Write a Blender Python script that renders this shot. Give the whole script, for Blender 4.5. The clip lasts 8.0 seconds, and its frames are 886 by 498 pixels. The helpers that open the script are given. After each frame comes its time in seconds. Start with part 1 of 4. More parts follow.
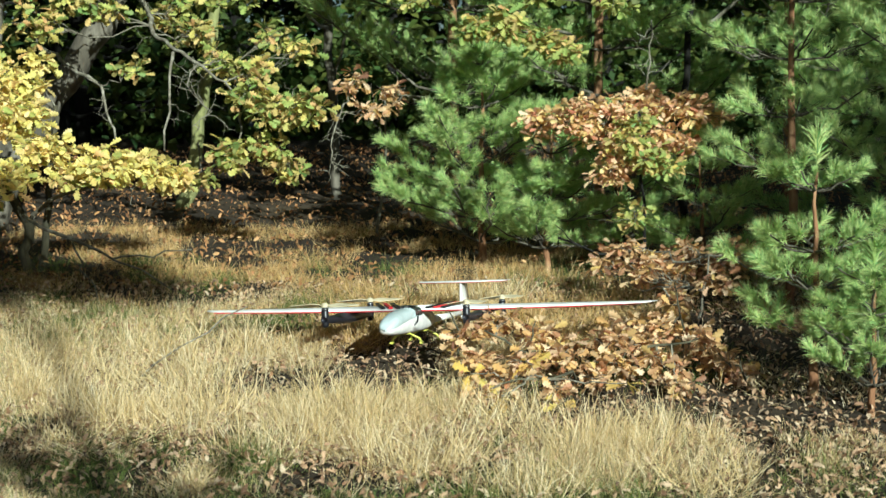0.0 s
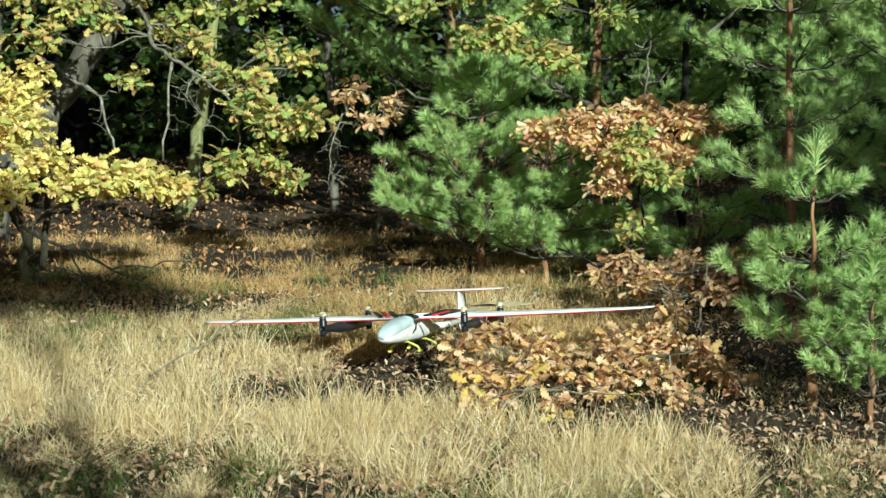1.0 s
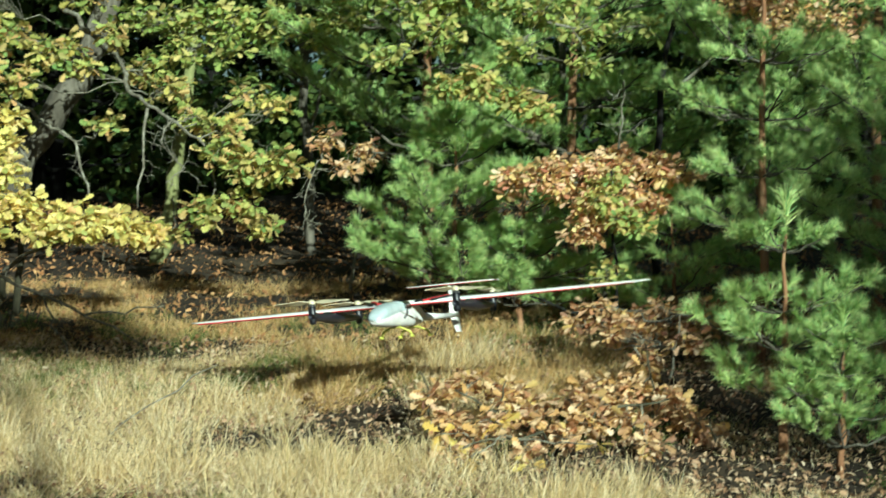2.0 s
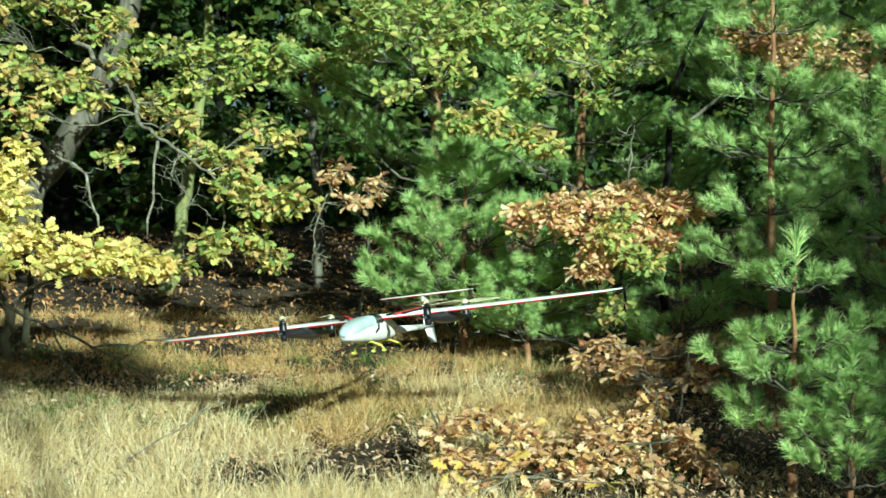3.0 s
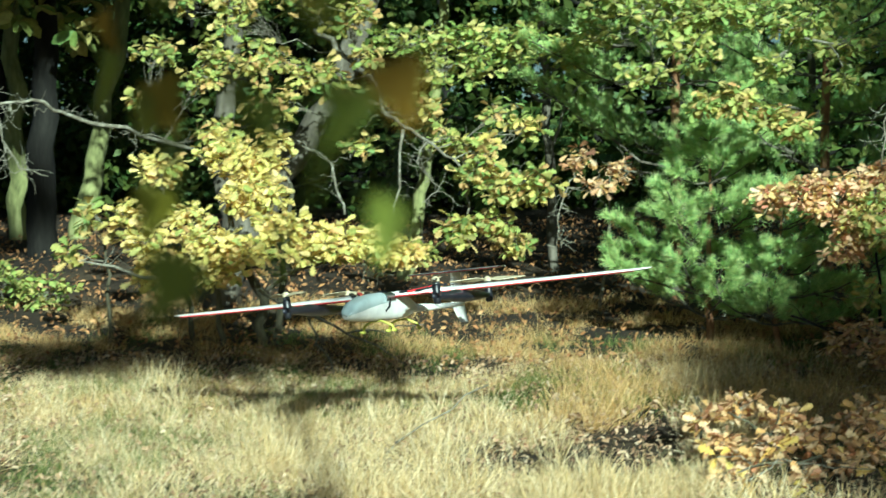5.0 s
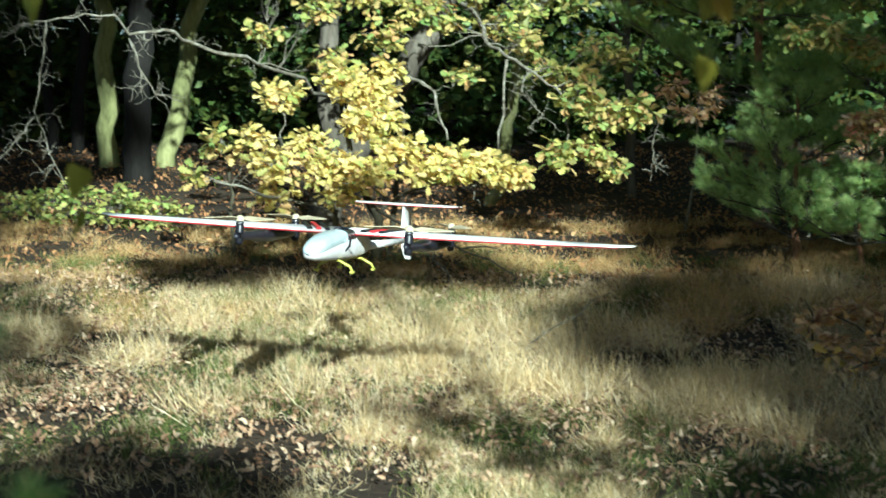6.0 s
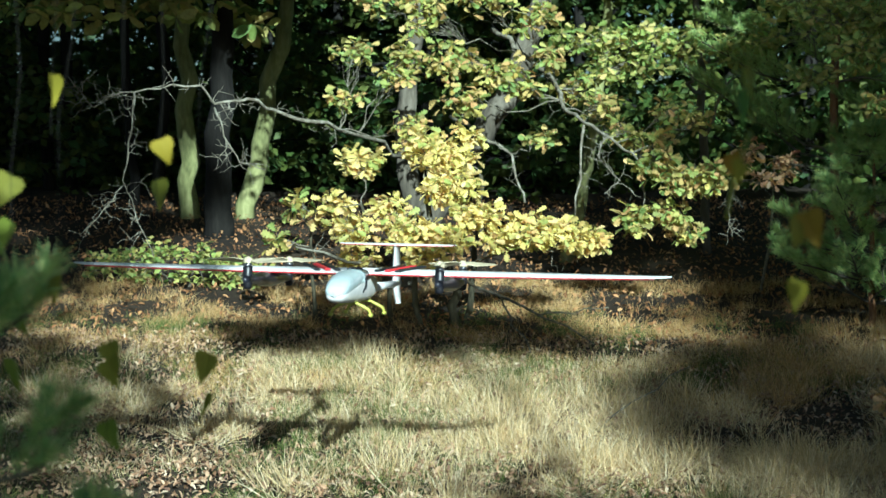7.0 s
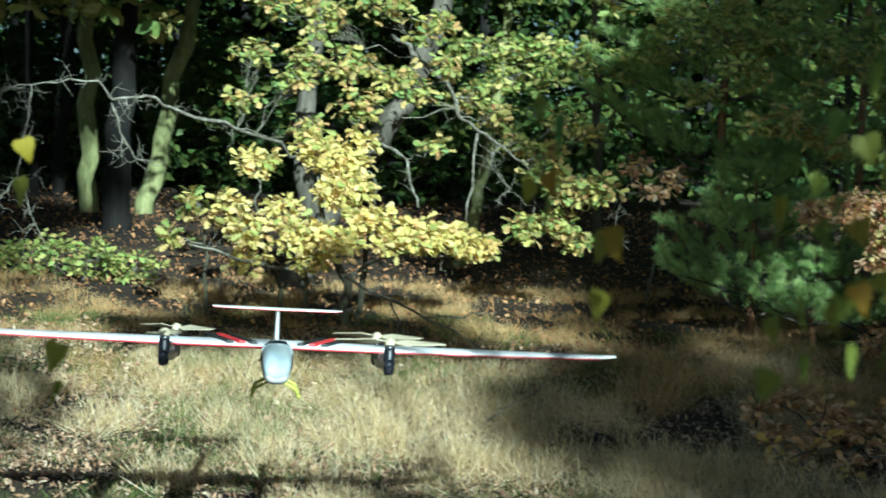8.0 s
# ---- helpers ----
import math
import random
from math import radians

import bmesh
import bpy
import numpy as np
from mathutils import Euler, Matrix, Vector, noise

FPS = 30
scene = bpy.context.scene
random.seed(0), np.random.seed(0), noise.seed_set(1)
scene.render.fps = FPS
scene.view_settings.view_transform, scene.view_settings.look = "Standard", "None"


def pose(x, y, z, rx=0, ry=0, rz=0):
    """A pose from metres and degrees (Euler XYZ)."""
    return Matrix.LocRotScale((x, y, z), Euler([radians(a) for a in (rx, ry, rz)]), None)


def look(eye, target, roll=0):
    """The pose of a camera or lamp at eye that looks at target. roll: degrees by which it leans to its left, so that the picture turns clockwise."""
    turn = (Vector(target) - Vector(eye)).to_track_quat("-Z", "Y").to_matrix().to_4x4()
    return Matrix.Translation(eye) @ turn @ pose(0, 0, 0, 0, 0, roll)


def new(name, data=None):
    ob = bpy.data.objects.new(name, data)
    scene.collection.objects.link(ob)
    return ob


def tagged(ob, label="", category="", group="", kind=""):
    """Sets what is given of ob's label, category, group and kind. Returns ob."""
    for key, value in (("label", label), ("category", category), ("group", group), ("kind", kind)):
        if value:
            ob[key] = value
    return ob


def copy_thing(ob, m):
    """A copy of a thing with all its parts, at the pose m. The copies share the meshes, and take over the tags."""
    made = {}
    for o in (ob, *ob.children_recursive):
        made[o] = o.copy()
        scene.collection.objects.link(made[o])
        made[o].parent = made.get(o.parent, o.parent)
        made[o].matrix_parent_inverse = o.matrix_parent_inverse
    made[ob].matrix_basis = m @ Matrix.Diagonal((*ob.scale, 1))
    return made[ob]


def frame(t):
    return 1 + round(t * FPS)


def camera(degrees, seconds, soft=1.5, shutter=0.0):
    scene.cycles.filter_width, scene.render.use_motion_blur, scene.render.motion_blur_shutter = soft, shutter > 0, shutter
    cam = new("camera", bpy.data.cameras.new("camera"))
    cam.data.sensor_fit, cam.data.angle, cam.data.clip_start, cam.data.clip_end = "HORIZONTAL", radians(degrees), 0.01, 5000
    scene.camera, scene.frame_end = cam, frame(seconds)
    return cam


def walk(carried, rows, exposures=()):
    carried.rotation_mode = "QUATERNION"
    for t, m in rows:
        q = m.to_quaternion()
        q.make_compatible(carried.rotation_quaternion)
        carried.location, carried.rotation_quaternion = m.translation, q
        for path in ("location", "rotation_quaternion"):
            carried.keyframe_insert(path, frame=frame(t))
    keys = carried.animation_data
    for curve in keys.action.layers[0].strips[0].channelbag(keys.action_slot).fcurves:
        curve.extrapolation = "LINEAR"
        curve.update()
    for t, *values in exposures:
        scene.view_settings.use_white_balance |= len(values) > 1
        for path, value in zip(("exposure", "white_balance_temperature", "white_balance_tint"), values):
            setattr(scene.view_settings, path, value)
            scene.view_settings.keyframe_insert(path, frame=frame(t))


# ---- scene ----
cam = camera(30, 8.0, soft=1.4, shutter=0.4)
cam.data.dof.use_dof, cam.data.dof.focus_distance, cam.data.dof.aperture_fstop = True, 6.6, 7.0
PATH = [
    (0, pose(0.006, 0.008, 1.468, 86.303, 0, -0.000) @ pose(0, 0, 0, 0, 0, -0.231)),
    (0.5, pose(0.017, 0.012, 1.463, 86.550, 0, 0.055) @ pose(0, 0, 0, 0, 0, -0.335)),
    (1, pose(0.008, 0.005, 1.474, 86.619, 0, -0.040) @ pose(0, 0, 0, 0, 0, -0.212)),
    (1.5, pose(0.005, 0.012, 1.468, 86.718, 0, -0.123) @ pose(0, 0, 0, 0, 0, -0.288)),
    (2, pose(0.034, 0.004, 1.491, 88.131, 0, -0.742) @ pose(0, 0, 0, 0, 0, 0.075)),
    (2.2, pose(0.026, -0.012, 1.535, 88.339, 0, -1.568) @ pose(0, 0, 0, 0, 0, 0.678)),
    (3.3, pose(0.015, -0.009, 1.507, 89.219, 0, 0.220) @ pose(0, 0, 0, 0, 0, -0.120)),
    (3.5, pose(0.030, -0.021, 1.493, 89.203, 0, 0.738) @ pose(0, 0, 0, 0, 0, -0.987)),
    (4, pose(-0.006, 0.004, 1.506, 89.563, 0, 3.824) @ pose(0, 0, 0, 0, 0, -1.355)),
    (4.5, pose(-0.046, 0.035, 1.522, 89.486, 0, 4.468) @ pose(0, 0, 0, 0, 0, -0.531)),
    (4.7, pose(-0.077, 0.053, 1.564, 88.901, 0, 6.237) @ pose(0, 0, 0, 0, 0, -0.555)),
    (5.8, pose(-0.577, -0.618, 1.414, 87.962, 0, 6.263) @ pose(0, 0, 0, 0, 0, 0.293)),
    (6, pose(-0.595, -0.648, 1.460, 86.415, 0, 6.914) @ pose(0, 0, 0, 0, 0, -0.024)),
    (6.5, pose(-0.660, -0.689, 1.580, 87.197, 0, 7.907) @ pose(0, 0, 0, 0, 0, 0.087)),
    (7, pose(-0.623, -0.774, 1.670, 87.310, 0, 9.330) @ pose(0, 0, 0, 0, 0, -0.081)),
    (7.5, pose(-0.551, -0.864, 1.702, 87.685, 0, 8.474) @ pose(0, 0, 0, 0, 0, 1.797)),
    (8, pose(-0.507, -0.904, 1.682, 87.448, 0, 6.186) @ pose(0, 0, 0, 0, 0, 1.875)),
]
EXPO = [(0, -0.50, 5600, -6), (2.2, -0.54, 5550, -18), (3.5, -0.20, 5300, -25), (4.7, -0.20, 5250, -24), (5.8, 0.02, 5250, -8), (6.5, -0.16, 5150, -9), (8, -0.20, 4850, -12)]

walk(cam, PATH, EXPO)

# ---- daylight: low autumn sun from behind the camera and to its right ----
SUN_FROM = Vector((0.36, -0.87, 0.36)).normalized()
world = bpy.data.worlds.new("sky")
scene.world = world
world.use_nodes = True
wn = world.node_tree.nodes
sky = wn.new("ShaderNodeTexSky")
sky.sky_type, sky.sun_disc = "NISHITA", False
sky.sun_elevation, sky.sun_rotation = math.asin(SUN_FROM.z), math.atan2(SUN_FROM.x, SUN_FROM.y)
world.node_tree.links.new(sky.outputs["Color"], wn["Background"].inputs["Color"])
wn["Background"].inputs["Strength"].default_value = 0.05
sun = new("sun", bpy.data.lights.new("sun", "SUN"))
sun.data.energy, sun.data.angle, sun.data.color = 11.0, radians(0.53), (1.0, 0.95, 0.84)
sun.matrix_world = look(SUN_FROM * 30, (0, 0, 0))

# ---- materials ----


def material(name, roughness=0.8, metallic=0.0, specular=0.3):
    m = bpy.data.materials.new(name)
    m.use_nodes = True
    b = m.node_tree.nodes["Principled BSDF"]
    b.inputs["Roughness"].default_value = roughness
    b.inputs["Metallic"].default_value = metallic
    b.inputs["Specular IOR Level"].default_value = specular
    return m, m.node_tree.nodes, m.node_tree.links, b


def ramp(nodes, stops, smooth=True):
    r = nodes.new("ShaderNodeValToRGB")
    r.color_ramp.interpolation = "LINEAR" if smooth else "CONSTANT"
    while len(r.color_ramp.elements) < len(stops):
        r.color_ramp.elements.new(0.5)
    for e, (at, c) in zip(r.color_ramp.elements, stops):
        e.position, e.color = at, (*c, 1)
    return r


def foliage(name, palette, see_through=0.35, roughness=0.55):
    """Leaves that vary leaf by leaf over the palette, with mottling, a little light shining through."""
    m, n, l, b = material(name, roughness, 0, 0.25)
    info, geo, add, frac = n.new("ShaderNodeObjectInfo"), n.new("ShaderNodeNewGeometry"), n.new("ShaderNodeMath"), n.new("ShaderNodeMath")
    frac.operation = "FRACT"
    l.new(info.outputs["Random"], add.inputs[0])
    l.new(geo.outputs["Random Per Island"], add.inputs[1])
    l.new(add.outputs[0], frac.inputs[0])
    r = ramp(n, [(i / max(1, len(palette) - 1), c) for i, c in enumerate(palette)])
    l.new(frac.outputs[0], r.inputs["Fac"])
    tex, grain, mix = n.new("ShaderNodeTexCoord"), n.new("ShaderNodeTexNoise"), n.new("ShaderNodeMixRGB")
    grain.inputs["Scale"].default_value, grain.inputs["Detail"].default_value = 38, 4
    gr = ramp(n, [(0.30, (0.74, 0.68, 0.56)), (0.60, (1.1, 1.1, 1.06))])
    l.new(tex.outputs["Object"], grain.inputs["Vector"])
    l.new(grain.outputs["Fac"], gr.inputs["Fac"])
    mix.blend_type = "MULTIPLY"
    mix.inputs["Fac"].default_value = 0.8
    l.new(r.outputs["Color"], mix.inputs["Color1"])
    l.new(gr.outputs["Color"], mix.inputs["Color2"])
    l.new(mix.outputs["Color"], b.inputs["Base Color"])
    tr, ms = n.new("ShaderNodeBsdfTranslucent"), n.new("ShaderNodeMixShader")
    ms.inputs["Fac"].default_value = see_through
    l.new(mix.outputs["Color"], tr.inputs["Color"])
    l.new(b.outputs[0], ms.inputs[1])
    l.new(tr.outputs[0], ms.inputs[2])
    l.new(ms.outputs[0], n["Material Output"].inputs["Surface"])
    return m


def rough_surface(name, stops, scale, bump=0.4, roughness=0.9, stretch=(1, 1, 1), fine=60):
    """Bark, soil and the like: coarse and fine noise over a colour ramp, with relief."""
    m, n, l, b = material(name, roughness)
    tex, mp = n.new("ShaderNodeTexCoord"), n.new("ShaderNodeMapping")
    mp.inputs["Scale"].default_value = stretch
    a, f, mul = n.new("ShaderNodeTexNoise"), n.new("ShaderNodeTexNoise"), n.new("ShaderNodeMath")
    a.inputs["Scale"].default_value, a.inputs["Detail"].default_value = scale, 6
    f.inputs["Scale"].default_value, f.inputs["Detail"].default_value = fine, 5
    mul.operation, mul.use_clamp = "MULTIPLY_ADD", True
    mul.inputs[1].default_value = 0.45
    sub = n.new("ShaderNodeMath")
    sub.operation, sub.inputs[1].default_value = "SUBTRACT", 0.22
    r, bp = ramp(n, stops), n.new("ShaderNodeBump")
    bp.inputs["Strength"].default_value, bp.inputs["Distance"].default_value = bump, 0.02
    l.new(tex.outputs["Object"], mp.inputs["Vector"])
    for t in (a, f):
        l.new(mp.outputs["Vector"], t.inputs["Vector"])
    l.new(f.outputs["Fac"], mul.inputs[0])
    l.new(a.outputs["Fac"], sub.inputs[0])
    l.new(sub.outputs[0], mul.inputs[2])
    l.new(mul.outputs[0], r.inputs["Fac"])
    l.new(mul.outputs[0], bp.inputs["Height"])
    l.new(r.outputs["Color"], b.inputs["Base Color"])
    l.new(bp.outputs["Normal"], b.inputs["Normal"])
    return m


def paint(name, colour, roughness=0.35, metallic=0.0, dirt=0.12, specular=0.5):
    """Painted foam, plastic or metal with faint smudges."""
    m, n, l, b = material(name, roughness, metallic, specular)
    tex, a = n.new("ShaderNodeTexCoord"), n.new("ShaderNodeTexNoise")
    a.inputs["Scale"].default_value, a.inputs["Detail"].default_value = 14, 6
    r = ramp(n, [(0.3, tuple(c * (1 - dirt * 2) for c in colour)), (0.6, colour)])
    l.new(tex.outputs["Object"], a.inputs["Vector"])
    l.new(a.outputs["Fac"], r.inputs["Fac"])
    l.new(r.outputs["Color"], b.inputs["Base Color"])
    return m


OAK_YELLOW = foliage("oak_leaf_yellow", [(0.70, 0.56, 0.16), (0.30, 0.40, 0.12), (0.56, 0.54, 0.16), (0.72, 0.52, 0.22), (0.18, 0.30, 0.09), (0.66, 0.40, 0.18), (0.42, 0.47, 0.14), (0.22, 0.34, 0.10)])
# young oak's yellow leaves, the palette lifted to carry its strong sunlight
OAK_SUNLIT = foliage("oak_leaf_yellow_sunlit", [(0.88, 0.73, 0.27), (0.60, 0.58, 0.17), (0.84, 0.71, 0.23), (0.90, 0.70, 0.35), (0.40, 0.47, 0.13), (0.82, 0.54, 0.25), (0.76, 0.67, 0.21), (0.88, 0.75, 0.32)])
OAK_GREEN = foliage("oak_leaf_green", [(0.24, 0.34, 0.09), (0.36, 0.44, 0.12), (0.56, 0.52, 0.16), (0.20, 0.32, 0.09), (0.64, 0.53, 0.20), (0.16, 0.27, 0.08)])
OAK_BROWN = foliage("oak_leaf_brown", [(0.74, 0.47, 0.25), (0.84, 0.62, 0.38), (0.46, 0.20, 0.10), (0.84, 0.66, 0.46), (0.74, 0.46, 0.18), (0.26, 0.13, 0.09), (0.78, 0.58, 0.22)], 0.35)
RUSSET = foliage("russet_leaf", [(0.70, 0.40, 0.26), (0.82, 0.55, 0.36), (0.80, 0.60, 0.22), (0.50, 0.20, 0.13), (0.78, 0.66, 0.28), (0.86, 0.64, 0.46)], 0.35)
BIRCH_LEAF = foliage("birch_leaf", [(0.42, 0.34, 0.03), (0.20, 0.30, 0.05), (0.38, 0.36, 0.05), (0.14, 0.26, 0.05), (0.46, 0.26, 0.03)], 0.45)
# greens darkened to put the deep wood's shade into the leaf colour
SHADE_LEAF = foliage("shade_wood_leaf", [(0.05, 0.10, 0.03), (0.08, 0.13, 0.03), (0.12, 0.14, 0.03), (0.04, 0.08, 0.03)], 0.25)
NEEDLE = foliage("pine_needle", [(0.20, 0.38, 0.15), (0.44, 0.62, 0.22), (0.64, 0.74, 0.30), (0.26, 0.46, 0.18), (0.56, 0.70, 0.27), (0.72, 0.76, 0.36), (0.22, 0.42, 0.17)], 0.35, 0.45)
GOLD_LEAF = foliage("golden_leaf", [(0.82, 0.60, 0.14), (0.78, 0.50, 0.18), (0.78, 0.66, 0.18)], 0.4)
STRAW = foliage("dry_grass", [(0.86, 0.71, 0.45), (0.92, 0.80, 0.56), (0.58, 0.43, 0.22), (0.86, 0.68, 0.38), (0.46, 0.36, 0.15), (0.94, 0.84, 0.63)], 0.35, 0.6)
GREEN_GRASS = foliage("green_grass", [(0.10, 0.16, 0.04), (0.20, 0.24, 0.06), (0.07, 0.12, 0.04), (0.30, 0.30, 0.10)], 0.3, 0.6)
TAWNY = foliage("tawny_grass", [(0.74, 0.50, 0.24), (0.84, 0.62, 0.34), (0.50, 0.30, 0.12), (0.70, 0.46, 0.18), (0.40, 0.30, 0.10), (0.86, 0.68, 0.40)], 0.35, 0.6)
WOOD_LITTER = foliage("rusty_fallen_leaf", [(0.46, 0.24, 0.11), (0.34, 0.16, 0.07), (0.58, 0.35, 0.17), (0.22, 0.10, 0.05), (0.50, 0.28, 0.12), (0.14, 0.07, 0.04)], 0.1, 0.75)
LITTER = foliage("fallen_leaf", [(0.40, 0.25, 0.15), (0.54, 0.38, 0.25), (0.26, 0.14, 0.08), (0.62, 0.50, 0.36), (0.34, 0.20, 0.11), (0.14, 0.08, 0.06)], 0.1, 0.7)
BARK_GREY = rough_surface("grey_oak_bark", [(0.2, (0.04, 0.035, 0.026)), (0.5, (0.10, 0.088, 0.066)), (0.8, (0.24, 0.22, 0.175))], 9, 0.9, 0.95, (1, 1, 0.25), 45)
BARK_STEM = rough_surface("stem_bark", [(0.2, (0.03, 0.028, 0.018)), (0.5, (0.075, 0.068, 0.042)), (0.8, (0.17, 0.155, 0.10))], 12, 0.8, 0.95, (1, 1, 0.3), 50)
# near-black bark for dark wood, and with shade put into the colour of trunks
BARK_DARK_SHADE = rough_surface("dark_shade_bark", [(0.2, (0.008, 0.007, 0.006)), (0.5, (0.012, 0.011, 0.009)), (0.8, (0.026, 0.024, 0.02))], 9, 0.9, 0.95, (1, 1, 0.25), 45)
BARK_MOSS = rough_surface("mossy_bark", [(0.2, (0.05, 0.055, 0.02)), (0.5, (0.22, 0.23, 0.09)), (0.8, (0.40, 0.40, 0.18))], 7, 0.8, 0.95, (1, 1, 0.3), 40)
BARK_PINE = rough_surface("pine_bark", [(0.2, (0.09, 0.045, 0.025)), (0.5, (0.24, 0.12, 0.06)), (0.8, (0.42, 0.27, 0.15))], 14, 0.9, 0.95, (1, 1, 0.35), 60)
TWIG = rough_surface("lichen_twig", [(0.2, (0.07, 0.055, 0.04)), (0.5, (0.17, 0.155, 0.115)), (0.8, (0.36, 0.345, 0.28))], 25, 0.5, 0.95, (1, 1, 1), 120)
SOIL = rough_surface("forest_soil", [(0.15, (0.012, 0.009, 0.006)), (0.45, (0.030, 0.021, 0.013)), (0.65, (0.06, 0.043, 0.025)), (0.9, (0.13, 0.095, 0.055))], 1.6, 0.9, 0.97, (1, 1, 1), 34)
WHITE = paint("white_foam", (0.86, 0.84, 0.81), 0.5)
CANOPY = paint("blue_grey_canopy", (0.52, 0.60, 0.61), 0.3, 0.0, 0.1)
RED = paint("red_stripe", (0.55, 0.03, 0.04), 0.4)
BLACK = paint("black_plastic", (0.012, 0.012, 0.016), 0.4)
CARBON = paint("dark_boom", (0.02, 0.02, 0.028), 0.35)
YELLOW = paint("yellow_skid", (0.56, 0.56, 0.10), 0.5)
CREAM = paint("cream_propeller", (0.62, 0.54, 0.36), 0.4)
STEEL = paint("motor_metal", (0.30, 0.30, 0.32), 0.3, 0.9)

# ---- mesh helpers ----
rng = np.random.default_rng(7)


def mesh_of(name, verts, faces, mat, smooth=False):
    me = bpy.data.meshes.new(name)
    me.from_pydata([tuple(v) for v in verts], [], [tuple(f) for f in faces])
    me.materials.append(mat)
    if smooth:
        me.polygons.foreach_set("use_smooth", [True] * len(me.polygons))
    me.update()
    return me


def scattered(name, template, mats, mat):
    """One mesh of many placed copies of a small template (verts, triangles)."""
    tv, tf = np.array(template[0], float), np.array(template[1], int)
    m = np.array(mats)
    v = (np.einsum("kij,nj->kni", m[:, :3, :3], tv) + m[:, None, :3, 3]).reshape(-1, 3)
    f = (tf[None] + (np.arange(len(m)) * len(tv))[:, None, None]).reshape(-1, 3)
    me = bpy.data.meshes.new(name)
    me.vertices.add(len(v))
    me.vertices.foreach_set("co", v.ravel())
    me.loops.add(f.size)
    me.loops.foreach_set("vertex_index", f.ravel())
    me.polygons.add(len(f))
    me.polygons.foreach_set("loop_start", np.arange(0, f.size, 3))
    me.materials.append(mat)
    me.update(calc_edges=True)
    return me


def part(name, data, parent, label="", kind=""):
    """Links a mesh, or a bmesh's mesh, as one object under a thing or a part."""
    ob = new(name, data)
    ob.parent = parent
    return tagged(ob, label, kind=kind)


def thing(name, at, label, category, group="", kind=""):
    ob = new(name)
    ob.empty_display_size = 0.1
    ob.matrix_basis = Matrix.Translation(at)
    return tagged(ob, label, category, group, kind)


def joined(pieces):
    vs, fs, n = [], [], 0
    for v, f in pieces:
        vs.extend(v)
        fs.extend([tuple(i + n for i in q) for q in f])
        n += len(v)
    return vs, fs


def tube(points, radii, sides=7, knobbly=0.0, seed=0):
    """A tapered limb along a bent line, its girth uneven by knobbly."""
    pts = [Vector(p) for p in points]
    r = random.Random(seed)
    v, f = [], []
    side = None
    for i, p in enumerate(pts):
        d = (pts[min(i + 1, len(pts) - 1)] - pts[max(i - 1, 0)]).normalized()
        if side is None:
            side = d.orthogonal().normalized()
        side = (side - d * side.dot(d)).normalized()
        up = d.cross(side)
        for k in range(sides):
            a = 2 * math.pi * k / sides
            rad = radii[i] * (1 + knobbly * r.uniform(-1, 1))
            v.append(p + (side * math.cos(a) + up * math.sin(a)) * rad)
    for i in range(len(pts) - 1):
        for k in range(sides):
            a, b = i * sides + k, i * sides + (k + 1) % sides
            f.append((a, b, b + sides, a + sides))
    f.append(tuple(range(sides - 1, -1, -1)))
    f.append(tuple(range(len(v) - sides, len(v))))
    return v, f


def bent(a, b, n=6, wobble=0.05, seed=0, sag=0.0):
    """A wandering line from a to b."""
    r = random.Random(seed)
    a, b = Vector(a), Vector(b)
    size = (b - a).length * wobble
    out = []
    for i in range(n + 1):
        t = i / n
        w = math.sin(math.pi * t)
        out.append(a.lerp(b, t) + Vector((r.uniform(-1, 1), r.uniform(-1, 1), r.uniform(-1, 1) - sag * 2)) * size * w)
    return out


def taper(n, r0, r1):
    return [r0 + (r1 - r0) * i / (n - 1) for i in range(n)]


def facing(direction, spin, scale, at):
    """A pose whose x axis runs along direction, turned by spin about it."""
    d = Vector(direction).normalized()
    z = Vector((0, 0, 1)) if abs(d.z) < 0.95 else Vector((0, 1, 0))
    y = z.cross(d).normalized()
    z = d.cross(y)
    c, s = math.cos(spin), math.sin(spin)
    yy, zz = y * c + z * s, z * c - y * s
    m = Matrix(((d.x, yy.x, zz.x, at[0]), (d.y, yy.y, zz.y, at[1]), (d.z, yy.z, zz.z, at[2]), (0, 0, 0, 1)))
    return m @ Matrix.Diagonal((scale, scale, scale, 1))


def oak_leaf(curl=0.12, fine=True):
    """A lobed leaf, 1 long, stalk at the origin, along x: two halves folded on the midrib."""
    if fine:
        xs, ws = (0.0, 0.12, 0.27, 0.37, 0.50, 0.60, 0.74, 0.83, 0.94, 1.0), (0.015, 0.03, 0.19, 0.08, 0.28, 0.12, 0.33, 0.16, 0.20, 0.03)
    else:
        xs, ws = (0.0, 0.35, 0.75, 1.0), (0.02, 0.22, 0.23, 0.03)
    v, f = [], []
    for x, w in zip(xs, ws):
        z = -curl * x * x
        v += [(x, 0, z), (x + w * 0.12, w, z + w * 0.35), (x + w * 0.12, -w, z + w * 0.35)]
    for i in range(len(xs) - 1):
        a, b = 3 * i, 3 * i + 3
        f += [(a, b, a + 1), (b, b + 1, a + 1), (a, a + 2, b), (b, a + 2, b + 2)]
    return v, f


